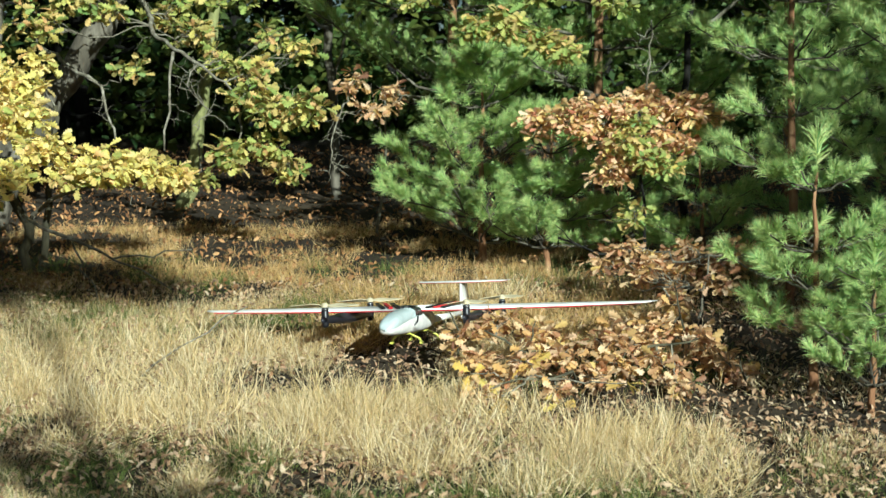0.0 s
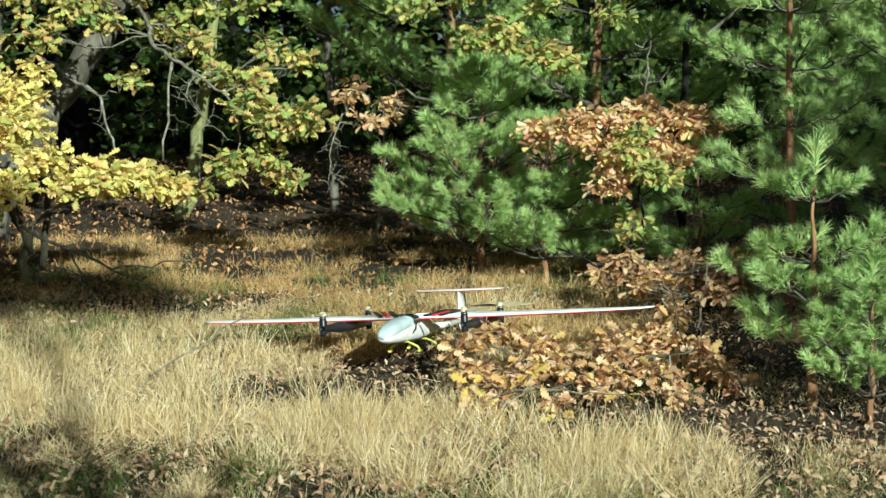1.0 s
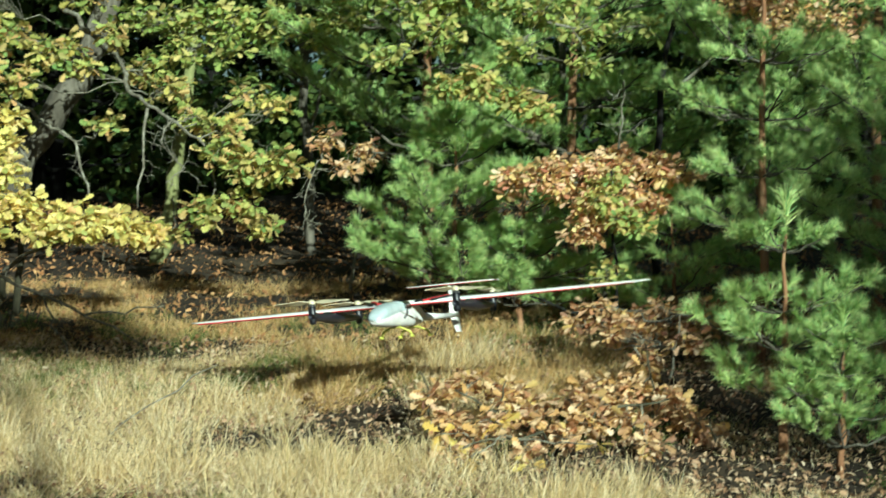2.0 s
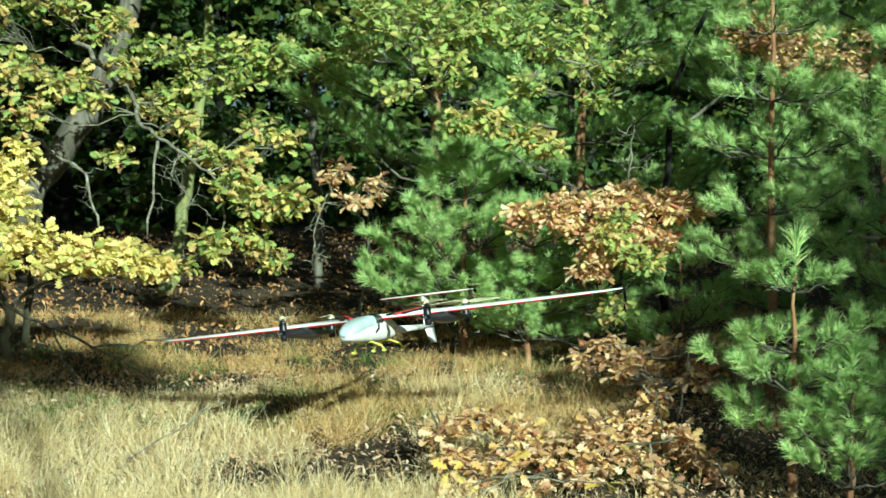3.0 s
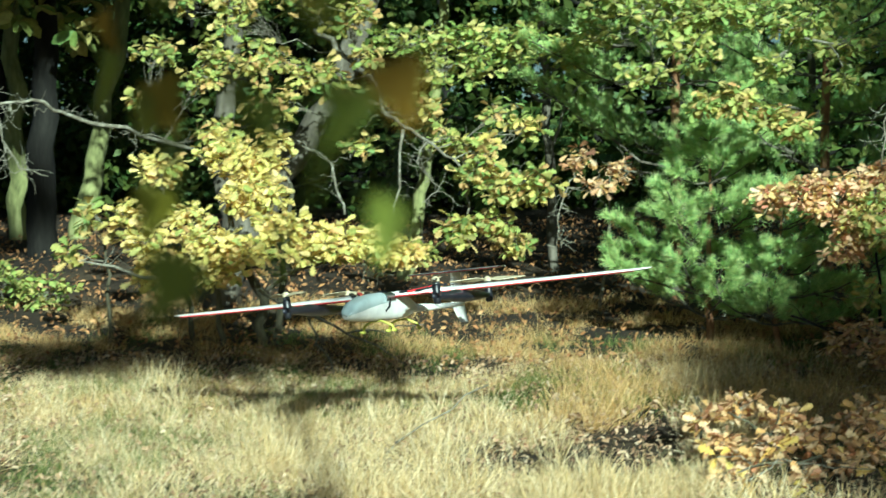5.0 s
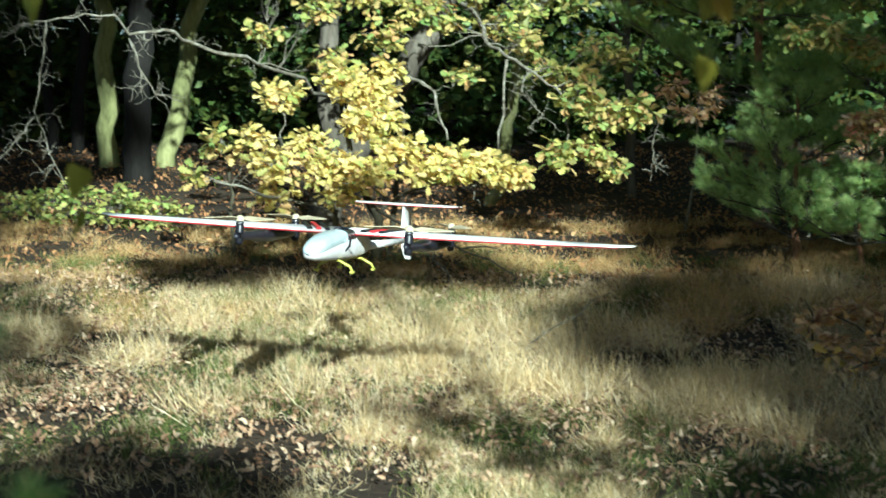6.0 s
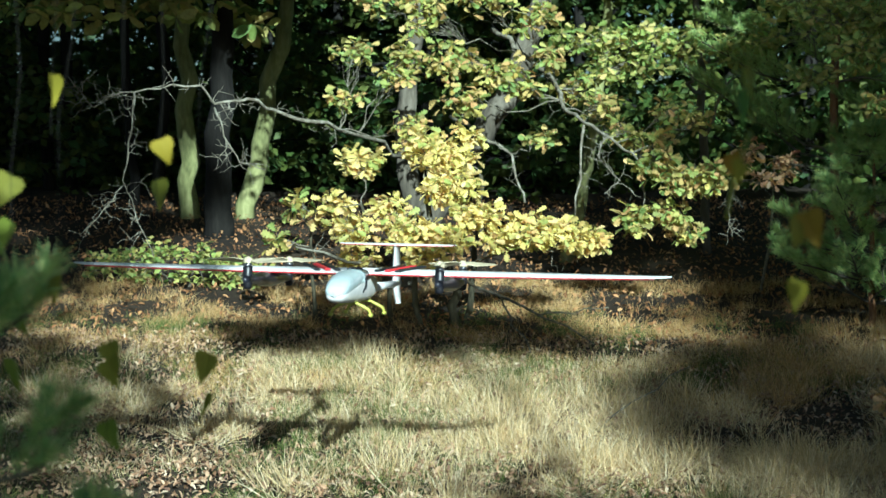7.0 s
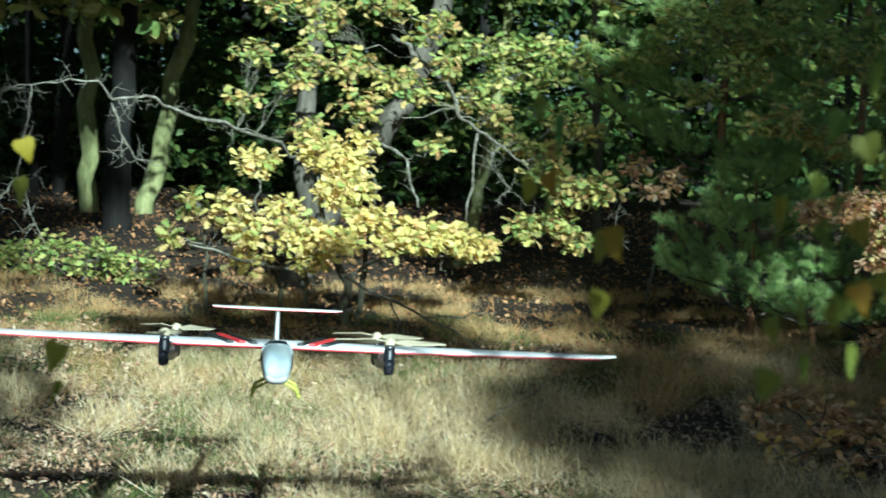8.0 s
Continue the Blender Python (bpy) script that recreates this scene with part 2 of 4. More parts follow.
def heart_leaf():
    """A pointed heart, 1 long, stalk at the origin, along x."""
    xs = (0.0, 0.06, 0.2, 0.4, 0.6, 0.8, 1.0)
    ws = (0.02, 0.30, 0.43, 0.40, 0.28, 0.13, 0.0)
    v, f = [], []
    for x, w in zip(xs, ws):
        v += [(x, 0, -0.1 * x * x), (x - 0.09 * (w > 0.25), w, w * 0.25), (x - 0.09 * (w > 0.25), -w, w * 0.25)]
    for i in range(len(xs) - 1):
        a, b = 3 * i, 3 * i + 3
        f += [(a, b, a + 1), (b, b + 1, a + 1), (a, a + 2, b), (b, a + 2, b + 2)]
    return v, f


def needle_shoot(n=74, seed=3):
    """A pine shoot, 1 long along x, set round with needles that point forward."""
    r = random.Random(seed)
    v, f = tube([(0, 0, 0), (0.5, 0, 0.01), (1, 0, 0)], [0.02, 0.017, 0.008], 3)
    f = [t for q in f for t in ((q[0], q[1], q[2]), *(((q[0], q[2], q[3]),) if len(q) > 3 else ()))]
    for i in range(n):
        x, a = 0.25 + 0.73 * (i / n) ** 0.7, i * 2.4 + r.uniform(-0.3, 0.3)
        lean = r.uniform(0.35, 1.35) * (1.0 - 0.25 * x)
        d = Vector((math.cos(lean), math.sin(lean) * math.cos(a), math.sin(lean) * math.sin(a)))
        s = d.cross(Vector((0.3, 0.2, 0.9))).normalized() * 0.022
        p, q = Vector((x, 0, 0)), Vector((x, 0, 0)) + d * r.uniform(0.50, 0.75)
        k = len(v)
        v += [p - s, p + s, q]
        f.append((k, k + 1, k + 2))
    return v, f


OAK_FLAT, OAK_PLAIN, OAK_CURLED, HEART, SHOOT = oak_leaf(0.1), oak_leaf(0.15, False), oak_leaf(0.45, False), heart_leaf(), needle_shoot()
SIMPLE_LEAF = ([(0, 0, 0), (0.45, 0.3, 0.08), (1, 0, -0.08), (0.45, -0.3, 0.08)], [(0, 1, 3), (1, 2, 3)])


def place_leaves(tree, name, template, mats, mat, pieces=0, kind_name="crown"):
    """The first so many leaves as parts that share one mesh, the rest joined."""
    if pieces:
        me = mesh_of(name, template[0], template[1], mat)
        for m in mats[:pieces]:
            part(name, me, tree).matrix_basis = m
    if len(mats) > pieces:
        part(kind_name, scattered(kind_name, template, mats[pieces:], mat), tree, kind="stuff")


def height(x, y):
    """The lie of the land: a bank that rises away from the camera and levels out in the wood."""
    base = 0.105 * min(y, 14.0) + (0.02 * (y - 14.0) if y > 14 else 0.0)
    if y > 40:
        base = 0.105 * 14 + 0.02 * 26
    if y < -3:
        base = 0.105 * -3
    lump = noise.noise((x * 0.7, y * 0.7, 3.0)) * 0.05 + noise.noise((x * 2.6, y * 2.6, 9.0)) * 0.018
    return base + lump * (1.0 if -3 < y < 16 else 0.4)


# ---- ground: one sheet to the horizon ----
def spread(lo, hi, fine_lo, fine_hi, step):
    mid = list(np.arange(fine_lo, fine_hi + step / 2, step))
    before, after, s = [], [], step
    x = fine_lo
    while x > lo:
        s *= 1.35
        x -= s
        before.append(x)
    x, s = fine_hi, step
    while x < hi:
        s *= 1.35
        x += s
        after.append(x)
    return before[::-1] + mid + after


gx, gy = spread(-900, 900, -7, 6, 0.12), spread(-900, 1500, 2.5, 14, 0.12)
gv = [(x, y, height(x, y)) for y in gy for x in gx]
gf = [(j * len(gx) + i, j * len(gx) + i + 1, (j + 1) * len(gx) + i + 1, (j + 1) * len(gx) + i) for j in range(len(gy) - 1) for i in range(len(gx) - 1)]
ground = new("ground", mesh_of("ground", gv, gf, SOIL, True))
tagged(ground, "brown woodland soil rising towards the trees", "ground", kind="structure")


# ---- grass, litter ----
def blade(bend):
    return ([(-0.009, 0, 0), (0.009, 0, 0), (-0.007, bend * 0.3, 0.5), (0.007, bend * 0.3, 0.5), (0, bend, 0.95)], [(0, 1, 2), (1, 3, 2), (2, 3, 4)])


def grass(name, label, mat, tufts, seed, messy=0.42):
    """Tufts (x, y, spread, blades, blade height) of leaning blades, as one lot."""
    r = random.Random(seed)
    mats = []
    for x, y, wide, n, tall in tufts:
        lean, swing = r.gauss(0, 0.38), r.gauss(0, 0.3)
        for _ in range(n):
            a, d = r.uniform(0, 6.283), wide * r.random() ** 0.7
            px, py = x + math.cos(a) * d, y + math.sin(a) * d
            s = tall * r.uniform(0.45, 1.15)
            tilt = Euler((r.gauss(swing, messy), r.gauss(lean, messy), r.uniform(0, 6.283)))
            m = Matrix.LocRotScale((px, py, height(px, py) - 0.01), tilt, (max(0.10, s * 0.8), s, s))
            mats.append(m)
    ob = new(name, scattered(name, blade(0.34), mats, mat))
    return tagged(ob, label, "grass", kind="stuff")


def grass_patch(x0, x1, y0, y1, n, blades, tall, wide, seed, keep):
    r = random.Random(seed)
    out = []
    while len(out) < n:
        x, y = r.uniform(x0, x1), r.uniform(y0, y1)
        if r.random() < keep(x, y):
            out.append((x, y, wide * r.uniform(0.6, 1.4), int(blades * r.uniform(0.7, 2.0)), tall * r.uniform(0.6, 1.4)))
    return out


def patchy(scale, seed, lo=-0.1, hi=0.25):
    return lambda x, y: min(1.0, max(0.02, (noise.noise((x * scale, y * scale, seed)) - lo) / (hi - lo)))


verge_noise = patchy(1.7, 4.0, -0.02, 0.22)


def bare(x, y):
    """Thinner growth inside one uneven oval patch."""
    return 0.08 if ((x + 0.42) / 0.62) ** 2 + ((y - 6.88) / 0.27) ** 2 < 1.0 + 0.7 * noise.noise((x * 3, y * 3, 1.0)) else 1.0


def near_verge(x, y):
    front = 0.75 if y < 5.0 + 0.5 * noise.noise((x * 1.3, 2.0, 5.0)) else 1.0
    # straw thinned at the lower left, darker ground standing in for shade
    if x < -1.55 and y < 5.65 + 0.3 * noise.noise((x * 2.1, y * 2.1, 12.0)):
        front = 0.15
    glade = 1.0 if ((x + 1.75) / 0.95) ** 2 + ((y - 6.35) / 0.8) ** 2 < 1.0 + 0.5 * noise.noise((x * 2, y * 2, 6.0)) else 0.0
    return max(0.65 * glade, verge_noise(x, y) * bare(x, y) * front * (0.25 if x > 0.75 else 1.0))


# the tall pale tussocks that stand out from the rest of the verge
TUSSOCKS = [(-1.14, 5.08), (-1.12, 5.40), (-0.92, 5.76), (-1.05, 6.19), (-0.52, 5.02), (-0.44, 5.26), (-0.10, 4.84), (0.03, 5.01), (0.16, 5.32), (0.38, 5.06), (0.58, 5.12), (-1.42, 5.70),
            (-0.76, 5.47), (-0.30, 5.39), (0.24, 4.62), (0.73, 4.72), (-2.63, 5.62), (-1.82, 5.20), (-1.06, 5.34), (-0.84, 5.29), (-2.12, 4.96), (-1.51, 6.08), (-2.21, 6.91), (0.10, 7.05), (0.22, 7.2)]


grass("dry_verge_grass", "pale straw-coloured dry grass tufts on the verge", STRAW,
      grass_patch(-4.4, 1.6, 3.6, 5.3, 380, 60, 0.075, 0.07, 1, near_verge)
      + grass_patch(-4.2, 0.3, 5.0, 7.2, 760, 50, 0.085, 0.08, 2, near_verge)
      + grass_patch(-2.6, 0.9, 4.6, 5.6, 220, 60, 0.11, 0.06, 8, near_verge)
      + grass_patch(-4.2, 0.6, 4.9, 6.6, 190, 34, 0.15, 0.05, 10, near_verge)
      + [(x + dx, y + dy, 0.09, 95, 0.19) for x, y in TUSSOCKS for dx, dy in ((0, 0), (0.11, 0.05), (-0.10, 0.03), (0.03, -0.08))], 11)
grass("matted_grass", "flattened pale dead grass matted on the soil", STRAW,
      grass_patch(-4.6, 2.0, 3.6, 7.6, 1000, 26, 0.09, 0.08, 6, lambda x, y: patchy(1.8, 22.0, 0.0, 0.3)(x, y) * bare(x, y)), 16, 1.1)
grass("dry_wood_grass", "tawny dry grass thinning out under the trees", TAWNY,
      grass_patch(-5.0, 2.5, 6.2, 9.4, 2000, 30, 0.085, 0.07, 3, patchy(2.2, 8.0, -0.12, 0.2)) + grass_patch(-0.5, 0.95, 6.3, 7.7, 150, 40, 0.13, 0.07, 4, patchy(1.7, 31.0, -0.25, 0.25)), 12)
grass("green_undergrass", "short yellow-green grass among the straw", GREEN_GRASS,
      grass_patch(-4.5, 2.2, 3.6, 8.4, 1100, 30, 0.07, 0.09, 5, patchy(0.8, 15.0, 0.0, 0.4)) + grass_patch(-1.0, 0.3, 6.6, 7.2, 110, 34, 0.06, 0.08, 7, lambda x, y: 1.02 - bare(x, y))
      + grass_patch(-3.5, 1.6, 4.0, 5.2, 520, 34, 0.08, 0.09, 17, patchy(1.5, 41.0, -0.1, 0.2)) + grass_patch(-4.0, 1.2, 6.6, 8.2, 260, 30, 0.09, 0.08, 19, patchy(1.9, 61.0, 0.05, 0.3)) + grass_patch(-4.0, -1.15, 5.0, 7.0, 330, 34, 0.09, 0.09, 18, patchy(1.2, 51.0, 0.0, 0.25)), 13)


def litter(name, label, count, x0, x1, y0, y1, size, seed, mat=LITTER, leaf=OAK_CURLED):
    r = random.Random(seed)
    mats = []
    for _ in range(count):
        x, y = r.uniform(x0, x1), r.uniform(y0, y1)
        s = size * r.uniform(0.5, 1.3)
        mats.append(Matrix.LocRotScale((x, y, height(x, y) + 0.015 + 0.04 * r.random()), Euler((r.gauss(0, 0.5), r.gauss(0, 0.5), r.uniform(0, 6.283))), (s, s, s)))
    return tagged(new(name, scattered(name, leaf, mats, mat)), label, "leaf litter", kind="stuff")


litter("verge_litter", "curled brown oak leaves fallen among grass", 24000, -4.8, 2.4, 4.8, 7.6, 0.023, 21)
litter("track_litter", "pale curled oak leaves on the dark edge of the track", 5000, -3.2, 1.6, 4.1, 5.3, 0.028, 23, leaf=oak_leaf(0.45))
litter("wood_litter", "rust-brown leaf litter on the woodland floor", 17000, -7.0, 3.5, 7.4, 13.5, 0.030, 22, WOOD_LITTER)

# ---- broadleaved trees ----


def rosettes(centre, radius, tips, leaves, size, r, squash=0.7, droop=0.25):
    """Twig tips in a rounded clump, each with a rosette of leaves: (tip points, leaf poses)."""
    pts, mats = [], []
    for _ in range(tips):
        d = Vector((r.gauss(0, 1), r.gauss(0, 1), r.gauss(0, 1)))
        d = d.normalized() * radius * r.random() ** 0.45
        p = Vector(centre) + Vector((d.x, d.y, d.z * squash))
        pts.append(p)
        turn = r.uniform(0, 6.283)
        for k in range(leaves):
            a = turn + 6.283 * k / leaves + r.uniform(-0.4, 0.4)
            out = Vector((math.cos(a), math.sin(a) * 0.8, r.uniform(-droop - 0.75, 0.75)))
            mats.append(facing(out, r.gauss(0, 1.0), size * r.uniform(0.6, 1.2), p + out * 0.01))
    return pts, mats


def broadleaf(name, at, label, trunk, limbs, clumps, mat, seed, leaf_size=0.11, pieces=200, bark=BARK_GREY, high=(), template=OAK_FLAT, group="", full=1.9):
    """trunk: (points, r0, r1); limbs: the same, each one a part; clumps: (x, y, z, radius, tips); high: the crown
    overhead, added for the shade it casts.
    """
    r = random.Random(seed)
    base = Vector(at)
    tree = thing(name, at, label, "tree", group)
    local = lambda pts: [Vector(p) - base for p in pts]
    skeleton = []

    def wood(kind, pts, r0, r1, mat_, sides, s):
        line = []
        for i in range(len(pts) - 1):
            line += bent(pts[i], pts[i + 1], 4, 0.06, s + i)[:4]
        line.append(Vector(pts[-1]))
        skeleton.extend(line)
        part(kind, mesh_of(kind, *tube(local(line), taper(len(line), r0, r1), sides, 0.12, s), mat_, True), tree)

    for i, (pts, r0, r1) in enumerate(trunk):
        wood("trunk", pts, r0, r1, bark, 10, seed * 31 + i)
    for i, (pts, r0, r1) in enumerate(limbs):
        wood("limb", pts, r0, r1, TWIG, 7, seed * 57 + i)
    mats, twigs = [], []
    for pts, r0, r1 in limbs:
        for _ in range(int((5.0 if r1 < 0.0035 else 1.3) * len(pts))):
            k = r.randrange(len(pts) - 1)
            p = Vector(pts[k]).lerp(Vector(pts[k + 1]), r.random())
            d = Vector((r.gauss(0, 1), r.gauss(0, 0.6), r.gauss(-0.1, 0.9))).normalized() * r.uniform(0.04, 0.17)
            tw = bent(p, p + d, 4, 0.14, r.random())
            twigs.append(tube(local(tw), taper(5, 0.0022, 0.0008), 4))
            if r.random() < 0.7:
                q = tw[2]
                twigs.append(tube(local(bent(q, q + Vector((d.y + d.z, d.x, -d.x)) * 0.5, 3, 0.12, r.random())), taper(4, 0.002, 0.001), 3))
    for x, y, z, rad, tips in clumps:
        c = Vector((x, y, z))
        near = min(skeleton, key=lambda p: (p - c).length)
        line = bent(near, c, 6, 0.08, r.random(), 0.3)
        twigs.append(tube(local(line), taper(len(line), 0.0042, 0.002), 5))
        pts, ms = rosettes(c, rad, int(tips * full), 6, leaf_size, r)
        mats += ms
        for p in pts:
            start = line[r.randint(3, 6)]
            tw = bent(start, p, 3, 0.1, r.random())
            twigs.append(tube(local(tw), taper(len(tw), 0.0022, 0.001), 3))
    if twigs:
        part("twig_wood", mesh_of("twig_wood", *joined(twigs), TWIG), tree, kind="stuff")
    r.shuffle(mats)
    mats = [Matrix.Translation(-base) @ m for m in mats]
    if mats:
        place_leaves(tree, "leaf", template, mats, mat, pieces)
    over = []
    for x, y, z, rad, tips in high:
        over += rosettes((x, y, z), rad, int(tips * 1.5), 6, leaf_size * 1.3, r, 0.8)[1]
    if over:
        part("upper_crown", scattered("upper_crown", OAK_PLAIN if at[1] > 5 else SIMPLE_LEAF, [Matrix.Translation(-base) @ m for m in over], mat), tree, kind="stuff")
    return tree


def g(x, y, up=0.0):
    return (x, y, height(x, y) + up)


# the old oak on the wood's edge: leaning trunk, crooked bare limbs, yellow lower foliage
CROOKED = [([(-1.95, 9.15, 2.52), (-1.73, 8.9, 2.35), (-1.52, 8.6, 2.17), (-1.45, 8.4, 2.02), (-1.32, 8.25, 1.93), (-1.18, 8.2, 1.85), (-1.03, 8.15, 1.73)], 0.016, 0.006),
     ([(-1.33, 8.25, 1.92), (-1.34, 8.2, 1.8), (-1.37, 8.2, 1.43)], 0.009, 0.005),
     ([(-2.2, 9.1, 2.0), (-1.96, 8.8, 1.87), (-1.78, 8.7, 1.77), (-1.76, 8.7, 1.67), (-1.69, 8.6, 1.49)], 0.012, 0.006)]
DEAD = [([(-2.45, 9.15, 1.75), (-2.68, 8.2, 1.9), (-2.9, 7.8, 1.98), (-3.03, 7.6, 2.05), (-3.18, 7.5, 2.02), (-3.22, 7.4, 2.11), (-3.47, 7.3, 2.09), (-3.71, 7.3, 2.05)], 0.012, 0.003),
     ([(-3.54, 7.3, 2.07), (-3.52, 7.2, 1.88), (-3.57, 7.2, 1.63), (-3.5, 7.2, 1.43), (-3.41, 7.2, 1.24)], 0.0055, 0.002),
     ([(-3.57, 7.2, 1.6), (-3.68, 7.2, 1.47), (-3.8, 7.2, 1.35)], 0.0045, 0.002),
     ([(-3.18, 7.5, 2.0), (-3.1, 7.4, 1.85), (-3.02, 7.4, 1.72), (-2.88, 7.4, 1.68)], 0.0055, 0.002),
     ([(-3.65, 7.3, 2.07), (-3.76, 7.3, 2.0), (-3.85, 7.2, 2.15)], 0.0045, 0.002),
     ([(-1.2, 8.2, 1.86), (-1.24, 8.1, 1.75), (-1.12, 8.1, 1.62), (-1.2, 8.0, 1.55)], 0.0045, 0.002)]
broadleaf("oak_tree", g(-2.55, 9.2, -0.1), "old leaning oak with grey bark, yellowing leaves and crooked bare limbs", [
    ([g(-2.58, 9.2, -0.12), (-2.42, 9.2, 1.27), (-2.17, 9.2, 1.72), (-1.86, 9.2, 2.13), (-1.73, 9.3, 2.51), (-1.6, 9.4, 3.4), (-1.4, 9.6, 4.6)], 0.10, 0.045),
    ([(-2.42, 9.2, 1.25), (-2.49, 9.2, 1.68), (-2.48, 9.2, 2.1), (-2.43, 9.2, 2.51), (-2.5, 9.3, 3.6), (-2.7, 9.4, 4.6)], 0.075, 0.035)],
    CROOKED + DEAD,
    [(-2.54, 8.50, 2.66, 0.16, 13), (-2.27, 8.50, 2.57, 0.17, 16), (-1.91, 8.50, 2.64, 0.16, 14), (-1.63, 8.40, 2.53, 0.14, 14), (-2.61, 8.30, 2.33, 0.11, 9), (-2.65, 8.20, 2.08, 0.10, 8), (-2.35, 8.40, 2.33, 0.13, 12), (-2.06, 8.30, 2.29, 0.16, 16), (-1.79, 8.30, 2.22, 0.14, 15), (-2.37, 8.30, 2.21, 0.10, 8), (-2.00, 8.20, 2.05, 0.14, 13), (-2.24, 8.10, 1.92, 0.11, 10), (-1.68, 8.30, 2.13, 0.10, 8), (-1.55, 8.40, 2.31, 0.10, 7), (-1.26, 8.50, 2.02, 0.16, 12), (-1.41, 8.60, 2.14, 0.12, 8), (-1.09, 8.40, 1.89, 0.11, 8), (-0.84, 8.60, 2.01, 0.13, 9), (-0.73, 8.60, 1.95, 0.10, 7), (-1.59, 8.60, 1.85, 0.10, 6)],
    OAK_YELLOW, 3, 0.056, 260, high=[(-2.3, 8.9, 3.2, 0.7, 153), (-1.5, 8.9, 3.5, 0.8, 187), (-2.7, 9.2, 4.2, 0.9, 204), (-1.2, 9.6, 4.6, 1.0, 221)])

# young oak in front of it, several thin stems
broadleaf("young_oak", g(-2.0, 7.9), "young many-stemmed oak with dense sunlit yellow leaves", [
    ([g(-2.0, 7.9, -0.05), (-1.97, 7.9, 1.08), (-2.05, 7.8, 1.25), (-2.1, 7.7, 1.6)], 0.028, 0.012),
    ([g(-1.93, 7.95, -0.05), (-1.9, 7.95, 1.1), (-1.86, 8.0, 1.38), (-1.86, 8.0, 1.65)], 0.020, 0.010),
    ([g(-2.17, 7.9, -0.05), (-2.2, 7.9, 1.1), (-2.28, 7.7, 1.5)], 0.018, 0.009),
    ([g(-2.31, 7.9, -0.05), (-2.36, 7.9, 1.1), (-2.45, 7.7, 1.5)], 0.016, 0.008)],
    [([(-1.97, 7.9, 1.1), (-1.8, 7.75, 1.22), (-1.6, 7.7, 1.27), (-1.42, 7.8, 1.25)], 0.012, 0.005),
     ([(-2.2, 7.9, 1.12), (-2.5, 7.6, 1.2), (-2.75, 7.5, 1.28)], 0.012, 0.005)],
    [(-2.08, 7.75, 1.75, 0.15, 26), (-1.96, 7.65, 1.59, 0.14, 32), (-1.82, 7.60, 1.45, 0.12, 24), (-2.16, 7.80, 1.84, 0.11, 12), (-2.48, 7.90, 1.73, 0.12, 16), (-2.46, 7.60, 1.36, 0.13, 18), (-2.17, 7.50, 1.36, 0.14, 26), (-1.97, 7.50, 1.32, 0.12, 20), (-1.55, 7.60, 1.37, 0.13, 28), (-1.39, 7.70, 1.34, 0.12, 24), (-1.25, 7.80, 1.32, 0.09, 15), (-1.71, 7.60, 1.32, 0.09, 14), (-1.95, 7.80, 1.74, 0.09, 12), (-2.30, 7.70, 1.49, 0.08, 9), (-2.61, 7.80, 1.50, 0.09, 9), (-1.93, 7.90, 1.86, 0.08, 7), (-2.12, 7.60, 1.22, 0.10, 10), (-2.47, 7.70, 1.20, 0.11, 9)],
    OAK_SUNLIT, 4, 0.058, 300, bark=BARK_STEM)
broadleaf("oak_sapling", g(-2.77, 7.9), "thin oak sapling with a few yellow-green leaves", [([g(-2.77, 7.9, -0.05), (-2.75, 7.9, 1.2), (-2.8, 7.85, 1.5)], 0.013, 0.005)], [],
          [(-2.8, 7.85, 1.48, 0.14, 6), (-2.95, 7.9, 1.3, 0.12, 5)], OAK_YELLOW, 5, 0.07, 40, bark=BARK_STEM)

# slim trunk behind, with the sprigs that hang in front of the dark wood
broadleaf("slim_oak", g(-1.61, 10.2, -0.05), "slim olive-barked oak with yellow-green sprigs", [
    ([g(-1.61, 10.2, -0.06), (-1.5, 10.1, 1.38), (-1.43, 10.0, 1.79), (-1.37, 10.0, 2.2), (-1.31, 10.0, 2.68), (-1.2, 10.0, 4.4)], 0.048, 0.022)],
    [([(-1.4, 10.0, 2.0), (-1.15, 9.0, 1.85), (-0.95, 8.3, 1.75), (-0.66, 8.1, 1.66)], 0.013, 0.005),
     ([(-1.05, 8.6, 1.8), (-1.0, 8.3, 1.55), (-1.01, 8.2, 1.43)], 0.008, 0.004)],
    [(-0.95, 8.20, 1.71, 0.13, 16), (-0.78, 8.10, 1.63, 0.14, 19), (-0.63, 8.00, 1.64, 0.11, 13), (-1.02, 8.20, 1.41, 0.11, 13), (-0.88, 8.20, 1.43, 0.10, 10), (-0.77, 8.30, 1.36, 0.09, 8), (-0.96, 8.30, 1.83, 0.10, 8), (-1.38, 9.60, 1.25, 0.08, 5)],
    OAK_YELLOW, 6, 0.058, 180, bark=BARK_MOSS, high=[(-1.2, 9.6, 3.6, 0.8, 187), (-0.9, 10.0, 4.6, 1.0, 221)])

